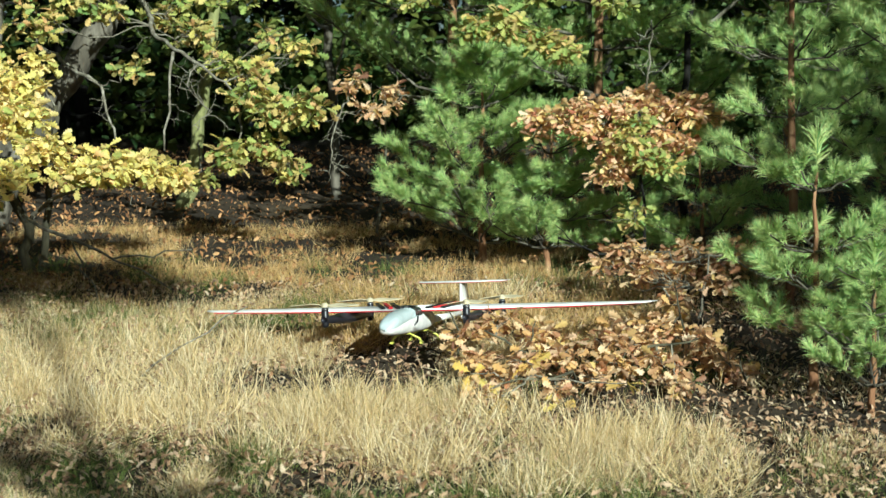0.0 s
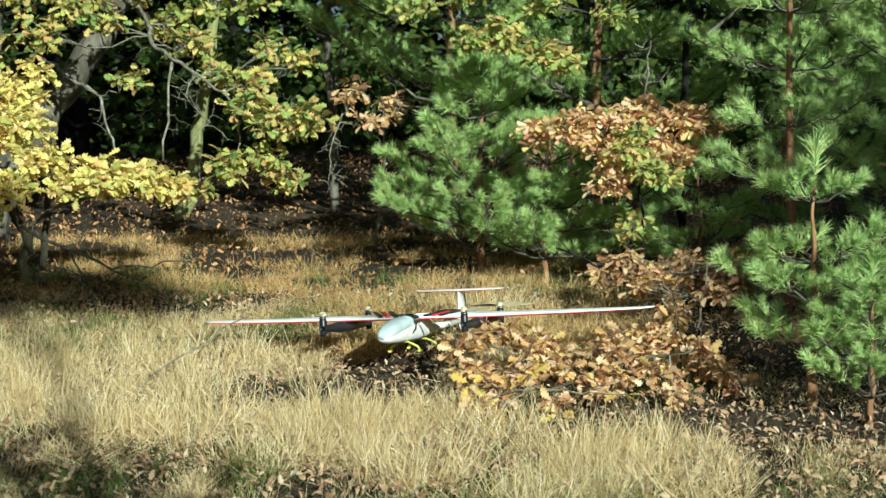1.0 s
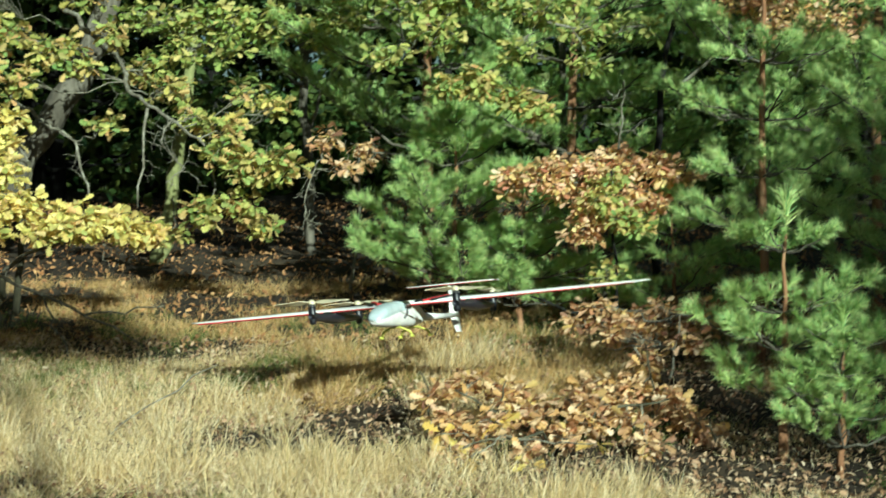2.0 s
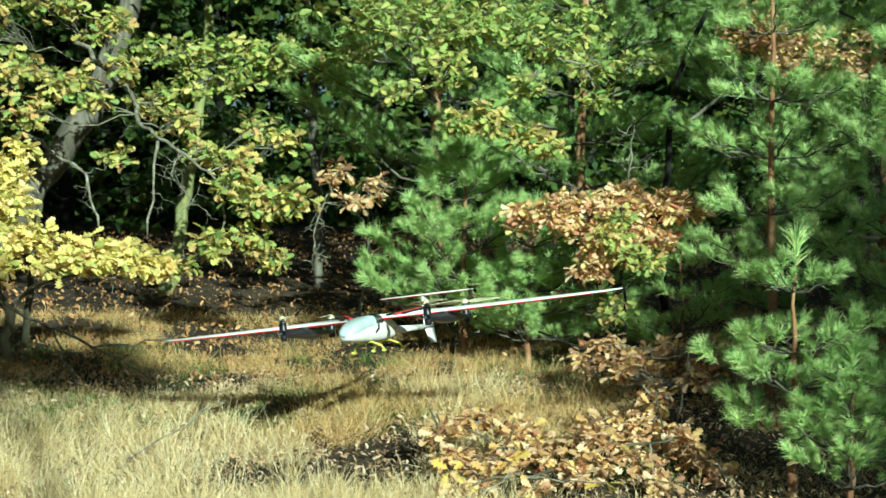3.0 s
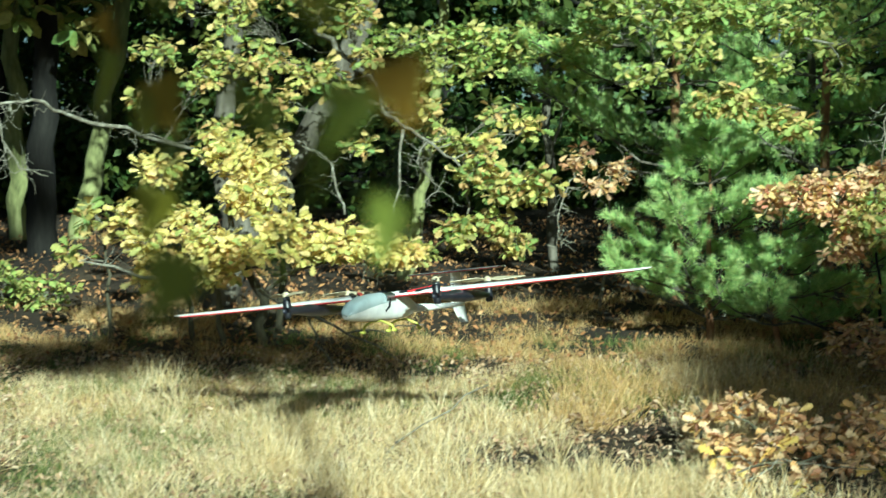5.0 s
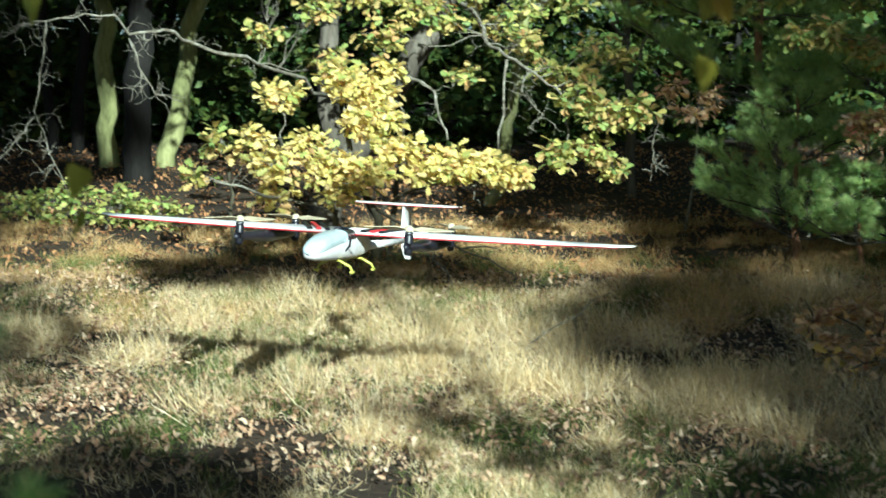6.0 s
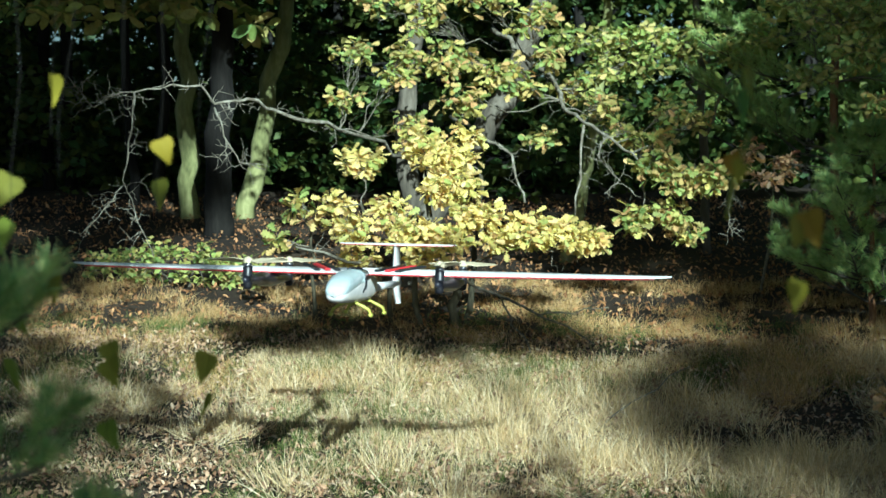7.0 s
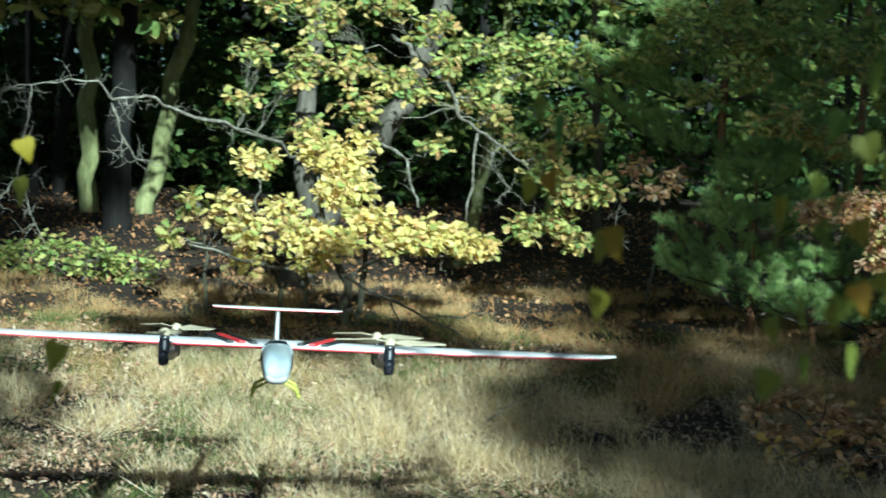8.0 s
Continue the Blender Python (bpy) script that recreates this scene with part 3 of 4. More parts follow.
# green oaks of the canopy
broadleaf("green_oak", g(-0.72, 10.6, -0.05), "green-leaved oak with a slender trunk in the wood's edge", [
    ([g(-0.66, 10.6, -0.06), (-0.69, 10.6, 1.76), (-0.71, 10.6, 2.3), (-0.75, 10.6, 2.67), (-0.69, 10.6, 4.5)], 0.035, 0.018)],
    [([(-0.72, 10.6, 2.2), (-0.78, 9.6, 2.3), (-0.9, 9.0, 2.38)], 0.014, 0.006), ([(-0.7, 10.6, 2.4), (-0.3, 9.6, 2.45), (0.2, 8.2, 2.45), (0.75, 8.0, 2.3)], 0.016, 0.006),
     ([(-0.69, 10.6, 1.9), (-0.6, 10.5, 2.15), (-0.5, 10.5, 2.3)], 0.012, 0.006)],
    [(-1.48, 8.90, 2.43, 0.14, 14), (-1.26, 8.90, 2.41, 0.15, 18), (-1.02, 8.90, 2.43, 0.17, 22), (-0.77, 8.90, 2.42, 0.17, 22), (-0.53, 8.90, 2.35, 0.14, 16), (-1.02, 8.90, 2.28, 0.14, 14), (-1.24, 8.90, 2.25, 0.12, 10), (-0.36, 8.50, 2.40, 0.13, 14), (-0.26, 8.20, 2.56, 0.17, 18), (-0.04, 8.00, 2.47, 0.18, 22), (0.21, 8.00, 2.44, 0.16, 20), (0.43, 8.00, 2.46, 0.16, 18), (0.10, 8.00, 2.28, 0.14, 16), (0.61, 8.00, 2.37, 0.15, 14), (0.84, 8.10, 2.32, 0.14, 12), (0.86, 8.10, 2.15, 0.11, 8), (0.50, 8.00, 2.18, 0.10, 8), (-0.12, 8.00, 2.15, 0.11, 9), (0.02, 8.20, 2.61, 0.17, 18), (0.36, 8.20, 2.61, 0.17, 18), (0.77, 8.20, 2.53, 0.17, 14), (1.11, 8.30, 2.33, 0.14, 9)],
    OAK_GREEN, 7, 0.054, 300, bark=BARK_GREY, high=[(-0.6, 9.2, 3.3, 0.8, 204), (0.3, 9.2, 3.4, 0.8, 204), (1.1, 9.4, 3.4, 0.8, 204), (0, 10, 4.6, 1.2, 272)])
broadleaf("oak_bough_tree", g(0.90, 9.60, -0.05), "oak with a sunlit yellow sprig reaching out", [([g(0.90, 9.60, -0.06), (0.85, 9.60, 2.00), (0.80, 9.50, 3.20)], 0.03, 0.015)],
          [([(0.85, 9.60, 1.90), (0.70, 8.60, 2.00), (0.50, 7.90, 1.98), (0.22, 7.75, 1.98)], 0.012, 0.004)],
          [(0.17, 7.75, 2.00, 0.08, 9), (0.32, 7.75, 2.01, 0.11, 13), (0.45, 7.75, 1.93, 0.09, 11), (0.57, 7.75, 1.90, 0.09, 11)], OAK_YELLOW, 8, 0.058, 272)
broadleaf("orange_sapling", g(-0.35, 9.0, -0.03), "bare-twigged sapling with a few orange leaves", [([g(-0.35, 9.0, -0.04), (-0.3, 8.9, 1.4), (-0.3, 8.6, 1.75)], 0.010, 0.004)],
          [([(-0.3, 8.7, 1.65), (-0.15, 8.3, 1.7), (0.1, 8.2, 1.68)], 0.005, 0.002), ([(-0.3, 8.7, 1.6), (-0.5, 8.3, 1.62), (-0.55, 8.25, 1.45), (-0.53, 8.2, 1.32)], 0.005, 0.002)],
          [(-0.45, 8.3, 1.76, 0.1, 6), (-0.24, 8.3, 1.72, 0.1, 6), (-0.34, 8.3, 1.65, 0.09, 5)], OAK_BROWN, 9, 0.05, 60, bark=TWIG)

# russet-leaved branches among the pines
broadleaf("russet_beech", g(1.30, 8.63, -0.04), "young tree with russet and brown autumn leaves", [([g(1.30, 8.63, -0.05), (1.20, 8.42, 1.40), (1.25, 8.22, 2.23), (1.56, 8.11, 2.96)], 0.024, 0.010)],
          [([(1.20, 8.42, 1.45), (0.99, 7.80, 1.60), (0.75, 7.49, 1.55), (0.47, 7.59, 1.55)], 0.010, 0.004), ([(1.25, 8.27, 2.02), (1.66, 8.01, 2.28), (1.98, 7.90, 2.33)], 0.010, 0.004),
           ([(0.99, 7.80, 1.55), (0.94, 7.59, 1.76), (0.96, 7.59, 2.02)], 0.006, 0.003)],
          [(0.44, 7.60, 1.54, 0.10, 14), (0.61, 7.50, 1.60, 0.12, 20), (0.76, 7.50, 1.59, 0.12, 24), (0.80, 7.45, 1.45, 0.11, 24), (0.77, 7.45, 1.32, 0.09, 16), (0.97, 7.60, 1.62, 0.12, 22), (1.13, 7.60, 1.62, 0.10, 18), (1.24, 7.70, 1.59, 0.11, 16), (1.00, 7.60, 1.49, 0.10, 16), (1.12, 7.60, 1.46, 0.08, 8), (0.66, 7.50, 1.53, 0.08, 10), (0.51, 7.60, 1.58, 0.08, 8), (0.90, 7.60, 1.67, 0.08, 8), (1.72, 7.90, 2.38, 0.23, 46), (1.99, 7.90, 2.34, 0.21, 35), (1.56, 7.90, 2.47, 0.16, 26)], RUSSET, 10, 0.044, 260, bark=BARK_DARK_SHADE)
broadleaf("yellow_sapling", g(0.94, 7.59, -0.03), "sapling with pale yellow-green leaves", [([g(0.94, 7.59, -0.04), (0.92, 7.49, 1.19), (0.88, 7.38, 1.60)], 0.010, 0.004)], [],
          [(0.84, 7.38, 1.47, 0.09, 12), (0.92, 7.38, 1.39, 0.10, 14), (0.87, 7.40, 1.57, 0.08, 9), (0.99, 7.40, 1.37, 0.08, 8), (0.87, 7.45, 1.12, 0.09, 7)], OAK_YELLOW, 12, 0.045, 90, bark=BARK_DARK_SHADE)

# low oak scrub with withered leaves in front of the pines
broadleaf("oak_scrub", g(0.5, 5.85), "low oak scrub with withered tan and orange leaves", [
    ([g(0.5, 5.85, -0.03), (0.3, 5.85, 0.72), (0.15, 5.85, 0.8)], 0.008, 0.003), ([g(0.55, 5.85, -0.03), (0.7, 5.8, 0.74), (0.9, 5.75, 0.78)], 0.008, 0.003),
    ([g(0.5, 5.8, -0.03), (0.45, 5.65, 0.68), (0.2, 5.5, 0.66)], 0.007, 0.003), ([g(0.08, 5.85, -0.03), (0.06, 5.85, 0.8), (0.03, 5.88, 0.86)], 0.006, 0.002),
    ([g(0.85, 5.9, -0.03), (0.87, 5.92, 0.8), (0.84, 5.95, 0.96)], 0.006, 0.002), ([g(0.28, 5.7, -0.03), (0.3, 5.75, 0.75), (0.33, 5.78, 0.84)], 0.006, 0.002), ([g(1.05, 5.7, -0.03), (1.04, 5.72, 0.74)], 0.005, 0.002)], [],
    [(0.08, 5.90, 0.79, 0.07, 10), (0.20, 5.95, 0.82, 0.07, 11), (0.34, 5.85, 0.79, 0.08, 13), (0.43, 5.80, 0.73, 0.08, 13), (0.56, 5.85, 0.77, 0.08, 13), (0.69, 5.95, 0.79, 0.08, 13), (0.82, 6.00, 0.80, 0.07, 11), (0.91, 5.90, 0.74, 0.08, 13), (1.00, 5.85, 0.69, 0.08, 12), (1.07, 5.80, 0.65, 0.05, 6), (0.13, 5.75, 0.70, 0.08, 12), (0.23, 5.60, 0.65, 0.06, 7), (0.40, 5.55, 0.63, 0.05, 6), (0.63, 5.75, 0.69, 0.08, 12), (0.77, 5.75, 0.69, 0.08, 12), (0.81, 5.60, 0.63, 0.06, 7), (0.52, 5.65, 0.67, 0.06, 8), (0.11, 5.55, 0.63, 0.04, 4), (0.75, 5.90, 0.74, 0.06, 9), (0.27, 5.70, 0.71, 0.06, 8), (0.85, 6.00, 0.87, 0.05, 4)],
    OAK_BROWN, 13, 0.048, 300, bark=BARK_STEM, full=1.25)
broadleaf("withered_scrub", g(1.05, 6.8), "withered oak scrub under the pines", [([g(1.05, 6.8, -0.03), (1.1, 6.8, 1.0)], 0.008, 0.003), ([g(1.0, 6.75, -0.03), (0.86, 6.4, 0.9)], 0.007, 0.003)], [],
          [(0.78, 7.20, 0.99, 0.09, 10), (0.86, 7.00, 0.93, 0.10, 14), (0.98, 7.00, 0.89, 0.10, 14), (1.11, 7.10, 0.98, 0.10, 14), (1.24, 7.00, 0.97, 0.10, 14), (1.34, 7.00, 1.00, 0.08, 10), (1.14, 6.80, 0.89, 0.07, 9), (0.93, 6.50, 0.85, 0.06, 6), (0.69, 7.20, 0.93, 0.07, 7), (0.98, 7.20, 0.96, 0.07, 9)], OAK_BROWN, 14, 0.044, 120, bark=TWIG)
broadleaf("yellow_sprig", g(0.32, 5.6), "small oak seedling with bright yellow leaves", [([g(0.32, 5.62, -0.02), (0.31, 5.58, 0.68)], 0.004, 0.002)], [],
          [(0.30, 5.56, 0.72, 0.03, 2), (0.10, 5.6, 0.68, 0.02, 1), (0.62, 5.5, 0.66, 0.02, 1), (0.40, 5.52, 0.60, 0.02, 1), (0.20, 5.5, 0.62, 0.02, 1)], GOLD_LEAF, 15, 0.055, 60, bark=TWIG, full=1.0)
broadleaf("green_shrub", g(-3.85, 9.1), "low bushy green shrub at the wood's edge", [([g(-3.85, 9.1, -0.03), g(-3.8, 9.1, 0.25)], 0.012, 0.004), ([g(-3.9, 9.1, -0.03), g(-4.1, 9.0, 0.22)], 0.010, 0.004)], [],
          [(*g(-3.75, 9.0, 0.16), 0.2, 30), (*g(-4.05, 9.0, 0.16), 0.2, 30), (*g(-4.35, 9.1, 0.12), 0.18, 24), (*g(-3.5, 9.1, 0.1), 0.16, 20)], OAK_GREEN, 16, 0.05, 200, template=SIMPLE_LEAF)

# mossy trunks in the gloom; the last two have shade put into their bark
for i, (x, y, lean, r0) in enumerate(((-4.88, 12.3, -0.02, 0.085), (-4.43, 12.35, 0.28, 0.085), (-5.46, 13.2, 0.02, 0.06), (-5.62, 13.0, -0.05, 0.05))):
    broadleaf("mossy_tree", g(x, y, -0.05), "moss-covered trunk standing in the dim wood", [
        ([g(x, y, -0.06), (x + lean * 0.5, y, 1.9), (x + lean * 1.3, y, 3.0), (x + lean * 2, y, 5.0)], r0, r0 * 0.6)], [], [], OAK_GREEN, 40 + i, bark=BARK_MOSS if i < 2 else BARK_DARK_SHADE,
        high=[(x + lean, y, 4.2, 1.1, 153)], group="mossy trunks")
broadleaf("dark_tree", g(-4.31, 11.2, -0.05), "tree in the wood with its shade painted into the bark", [([g(-4.31, 11.2, -0.06), (-4.3, 11.2, 1.7), (-4.25, 11.2, 2.6), (-4.2, 11.2, 5.0)], 0.12, 0.06)], [], [], OAK_GREEN, 46,
          bark=BARK_DARK_SHADE, high=[(-4.3, 11, 3.6, 1.2, 272), (-3.4, 10.2, 3.9, 1.0, 204), (-5.2, 10.6, 3.6, 1.2, 272)])

# oak added left of the view; its high crown blocks sun from the wood
broadleaf("spreading_oak", g(-5.9, 8.3, -0.05), "broad oak added beside the view, its crown shading the wood", [([g(-5.9, 8.3, -0.06), (-5.8, 8.4, 2.4), (-5.5, 8.6, 4.4)], 0.14, 0.07)],
          [([(-5.7, 8.5, 2.9), (-4.6, 8.7, 3.5), (-3.4, 8.8, 3.7)], 0.05, 0.02)], [], OAK_GREEN, 47,
          high=[(-6.6, 8.8, 4.20, 1.0, 240), (-5.5, 8.9, 4.30, 1.0, 260), (-4.5, 8.9, 4.20, 0.95, 260), (-3.6, 8.9, 4.15, 0.9, 240), (-5.0, 9.4, 5.0, 1.2, 260), (-3.6, 9.4, 5.0, 1.2, 260)])

# fallen branch and bare stems below the young oak
fallen = thing("fallen_branch", g(-1.6, 7.6), "bare dead branch lying in the grass", "branch")
for k, (a, b, r0) in enumerate(((g(-1.95, 7.7, 0.3), g(-1.2, 7.3, 0.06), 0.010), (g(-1.7, 7.6, 0.2), g(-1.5, 7.2, 0.03), 0.006), (g(-1.5, 7.5, 0.14), g(-1.15, 7.6, 0.18), 0.005))):
    ln = [p - Vector(g(-1.6, 7.6)) for p in bent(a, b, 6, 0.06, k)]
    part("stem", mesh_of("stem", *tube(ln, taper(7, r0, 0.003), 6, 0.15, k), TWIG, True), fallen)
stick = thing("fallen_stick", g(-0.9, 5.9), "thin dry stick leaning in the grass", "branch")
ln = [p - Vector(g(-0.9, 5.9)) for p in bent(g(-1.15, 5.75, 0.0), g(-0.72, 6.1, 0.22), 6, 0.05, 3)]
part("stem", mesh_of("stem", *tube(ln, taper(7, 0.005, 0.002), 5, 0.15, 3), TWIG, True), stick)

green_stick = thing("fallen_stick", g(0.77, 8.0), "straight pale green stick lying under the pines", "branch")
ln = [p - Vector(g(0.77, 8.0)) for p in bent(g(0.6, 7.95, 0.05), g(0.92, 8.05, 0.05), 4, 0.01, 4)]
part("stem", mesh_of("stem", *tube(ln, taper(5, 0.004, 0.003), 6, 0.1, 4), BARK_MOSS, True), green_stick)
low_branch = thing("dead_branch", g(1.0, 7.4), "dark bare branch arching low over the ground", "branch")
ln = [p - Vector(g(1.0, 7.4)) for p in bent(g(0.52, 7.4, 0.26), g(1.15, 7.45, 0.02), 7, 0.05, 6)]
part("stem", mesh_of("stem", *tube(ln, taper(8, 0.005, 0.009), 6, 0.15, 6), BARK_DARK_SHADE, True), low_branch)
for k in range(4):
    part("side_twig", mesh_of("side_twig", *tube(bent(ln[1 + k], ln[1 + k] + Vector((-0.1 + 0.04 * k, -0.05, 0.09 - 0.05 * k)), 3, 0.1, k), taper(4, 0.004, 0.0015), 4), BARK_DARK_SHADE), low_branch)

# ---- pines ----
SHOOT_MESH = mesh_of("shoot", *SHOOT, NEEDLE)


def pine(name, at, label, tall, reach, seed, first=0.15, gap=0.2, lean=0.0, girth=0.025, pieces=200, dense=1.0, size=0.15, group="pines", bare=()):
    """A Scots pine: whorls of boughs with side twigs, every tip a needled shoot. bare: a stretch of stem without boughs."""
    r = random.Random(seed)
    tree = thing(name, at, label, "tree", group)
    line = [Vector((lean * tall * (i / 8) ** 1.5, 0, tall * i / 8 - 0.05)) + Vector((r.uniform(-1, 1), r.uniform(-1, 1), 0)) * 0.012 for i in range(9)]
    part("trunk", mesh_of("trunk", *tube(line, taper(9, girth, girth * 0.25), 9, 0.1, seed), BARK_PINE, True), tree)
    wood, mats = [], []
    z = first
    while z < tall:
        if bare and bare[0] < z < bare[1]:
            z += gap
            continue
        t = z / tall
        at_z = line[0].lerp(line[-1], t)
        at_z.x, at_z.z = lean * tall * t ** 1.5, z
        length = reach * (1 - t) ** 0.8 * (0.75 + 0.25 * min(1, z / 0.5)) + 0.06
        turn = r.uniform(0, 6.283)
        for k in range(r.choice((5, 5, 6))):
            a = turn + k * 1.2 + r.uniform(-0.25, 0.25)
            ln = length * r.uniform(0.65, 1.1)
            tip = at_z + Vector((math.cos(a) * ln, math.sin(a) * ln, ln * r.uniform(0.1, 0.6)))
            b = bent(at_z, tip, 5, 0.05, r.random(), 0.6)
            wood.append(tube(b, taper(6, 0.003 + 0.006 * length, 0.003), 5))
            d = (tip - at_z).normalized()
            mats.append(facing(d + Vector((0, 0, 0.3)), r.uniform(0, 6), size * 0.62 * r.uniform(0.7, 1.0), tip - d * 0.03))
            n = max(5, int(ln * 38 * dense))
            for j in range(n):
                f = 0.28 + 0.70 * (j + r.random()) / n
                p = b[int(f * 5)].lerp(b[min(5, int(f * 5) + 1)], f * 5 % 1)
                s = (-1) ** j * r.uniform(0.5, 1.15)
                d2 = (Matrix.Rotation(s, 3, "Z") @ d + Vector((0, 0, r.uniform(-0.1, 0.5)))).normalized()
                tw = ln * r.uniform(0.10, 0.32) * (1.2 - f)
                q = p + d2 * tw
                if tw > 0.04:
                    wood.append(tube([p, q], [0.003, 0.002], 3))
                mats.append(facing(d2 + Vector((0, -0.1, 0.35)), r.uniform(0, 6), size * 0.62 * r.uniform(0.55, 1.0), q))
                if tw > 0.07:
                    mats.append(facing(d2 + d * 0.7, r.uniform(0, 6), size * 0.62 * r.uniform(0.5, 0.9), p + d2 * tw * 0.5))
        z += gap * r.uniform(0.75, 1.25)
    mats.append(facing((0, 0, 1), 0, size * 0.9, line[-1]))
    part("bough_wood", mesh_of("bough_wood", *joined(wood), BARK_GREY), tree, kind="stuff")
    r.shuffle(mats)
    for m in mats[:pieces]:
        part("shoot", SHOOT_MESH, tree).matrix_basis = m
    if len(mats) > pieces:
        part("needle_mass", scattered("needle_mass", SHOOT, mats[pieces:], NEEDLE), tree, kind="stuff")
    return tree


pine("young_pine", g(0.2, 8.2), "bushy young Scots pine in full sun", 1.0, 0.62, 61, 0.12, 0.13, 0.0, 0.022, 300, 1.15, 0.15)
pine("young_pine", g(0.5, 8.0), "low bushy Scots pine beside another", 0.72, 0.5, 62, 0.12, 0.12, 0.05, 0.018, 300, 1.1, 0.14)
pine("young_pine", g(0.86, 8.1), "young Scots pine under a russet tree", 0.62, 0.45, 73, 0.1, 0.12, 0.0, 0.016, 200, 1.0, 0.14)
pine("young_pine", g(1.22, 7.75), "small Scots pine among withered leaves", 0.66, 0.4, 74, 0.08, 0.12, 0.0, 0.014, 150, 1.0, 0.14)
pine("scots_pine", g(0.06, 9.15), "slender Scots pine with an orange bare lower stem", 4.4, 0.95, 63, 0.75, 0.22, 0.02, 0.03, 300, 0.85, 0.16, bare=(0.8, 1.15))
pine("scots_pine", g(0.85, 8.9), "Scots pine with dark blue-green boughs", 4.0, 0.9, 64, 0.5, 0.22, 0.0, 0.03, 300, 0.85, 0.15)
pine("young_pine", g(1.26, 5.6), "knee-high young Scots pine beside the verge", 0.82, 0.42, 65, 0.2, 0.17, 0.015, 0.018, 300, 0.9, 0.14)
pine("scots_pine", g(1.74, 8.35), "Scots pine with a tan bare lower trunk among scrub", 4.2, 0.85, 72, 1.0, 0.22, 0.0, 0.032, 200, 0.9, 0.15)
pine("young_pine", g(1.42, 5.4), "low young pine at the foot of a taller one", 0.5, 0.36, 69, 0.1, 0.11, 0.0, 0.014, 80, 1.3, 0.12)
pine("scots_pine", g(2.1, 6.5), "shaded Scots pine with drooping boughs", 2.6, 0.6, 66, 0.3, 0.24, 0.0, 0.025, 300, 0.8, 0.15)
pine("scots_pine", g(1.5, 7.1), "Scots pine among withered scrub", 2.1, 0.5, 67, 0.6, 0.24, 0.0, 0.022, 300, 0.8, 0.15)
pine("scots_pine", g(2.3, 8.2), "dark Scots pine behind the others", 4.0, 0.9, 68, 0.2, 0.24, 0.0, 0.03, 100, 1.0, 0.17)

# ---- the dim wood behind ----
def wood_tree(at, seed, tall, label):
    r = random.Random(seed)
    tree = thing("wood_tree", at, label, "tree", "wood behind")
    line = bent((0, 0, -0.1), (r.uniform(-0.4, 0.4), 0, tall), 7, 0.015, seed)
    # trunk and limbs coloured near-black in place of the wood's shade
    part("trunk", mesh_of("trunk", *tube(line, taper(8, 0.065, 0.03), 8, 0.1, seed), BARK_DARK_SHADE, True), tree)
    mats, wood = [], []
    for _ in range(34):
        z = r.uniform(0.3, tall)
        a, ln = r.uniform(0, 6.283), r.uniform(0.6, 1.7)
        tip = Vector((math.cos(a) * ln, math.sin(a) * ln, z + r.uniform(-0.2, 0.4)))
        b = bent((0, 0, z), tip, 4, 0.08, r.random(), 0.3)
        wood.append(tube(b, taper(5, 0.02, 0.006), 5))
        mats += rosettes(tip, 0.6, 32, 6, 0.13, r, 0.7)[1]
    part("limb_wood", mesh_of("limb_wood", *joined(wood), BARK_DARK_SHADE), tree, kind="stuff")
    part("crown", scattered("crown", SIMPLE_LEAF, mats, SHADE_LEAF), tree, kind="stuff")
    return tree


wr = random.Random(90)
first_tree = wood_tree(g(-7.0, 14.5), 91, 6.5, "tall dim woodland tree far behind")
second_tree = wood_tree(g(-3.2, 14.0), 92, 6.0, "tall dim woodland tree far behind")
for row, y in enumerate((14.2, 16.0, 18.5, 21.5)):
    n = 9 + row * 2
    for k in range(n):
        x = -9.5 + 15.5 * (k + wr.uniform(0.1, 0.9)) / n
        yy = y + wr.uniform(-0.5, 0.8)
        if abs(x + 4.8) < 0.7 and row == 0:
            continue
        copy_thing((first_tree, second_tree)[k % 2], Matrix.Translation(g(x, yy)) @ Matrix.Rotation(wr.uniform(0, 6.283), 4, "Z"))

def thicket(name, label, x0, x1, y0, y1, z1, count, seed):
    r = random.Random(seed)
    mats = []
    for _ in range(count):
        x, y = r.uniform(x0, x1), r.uniform(y0, y1)
        d = Vector((r.gauss(0, 1), r.gauss(0, 1), r.gauss(0, 0.7)))
        mats.append(facing(d, r.uniform(0, 6), r.uniform(0.08, 0.16), g(x, y, r.random() * z1)))
    return tagged(new(name, scattered(name, SIMPLE_LEAF, mats, SHADE_LEAF)), label, "undergrowth", kind="stuff")


# added leaf masses in shade-dark colour that close the gaps between trunks
thicket("wood_thicket", "leaf mass added deep in the wood, coloured dark for shade", -12, 8, 17.0, 23.0, 5.0, 44000, 95)
thicket("wood_underbrush", "low leaf mass added to darken gaps between the woodland trunks", -12, 8, 14.5, 18.0, 0.9, 26000, 96)

# ---- birch beside the camera: hanging twigs before the lens late in the shot ----
birch = thing("birch_tree", g(1.4, -0.6), "birch with hanging twigs of yellow and green leaves", "tree")
bb = Vector(g(1.4, -0.6))
tl = [p - bb for p in bent(g(1.4, -0.6, -0.05), (1.3, -0.45, 2.36), 6, 0.02, 5)]
part("trunk", mesh_of("trunk", *tube(tl, taper(7, 0.035, 0.016), 10, 0.06, 5), TWIG, True), birch)
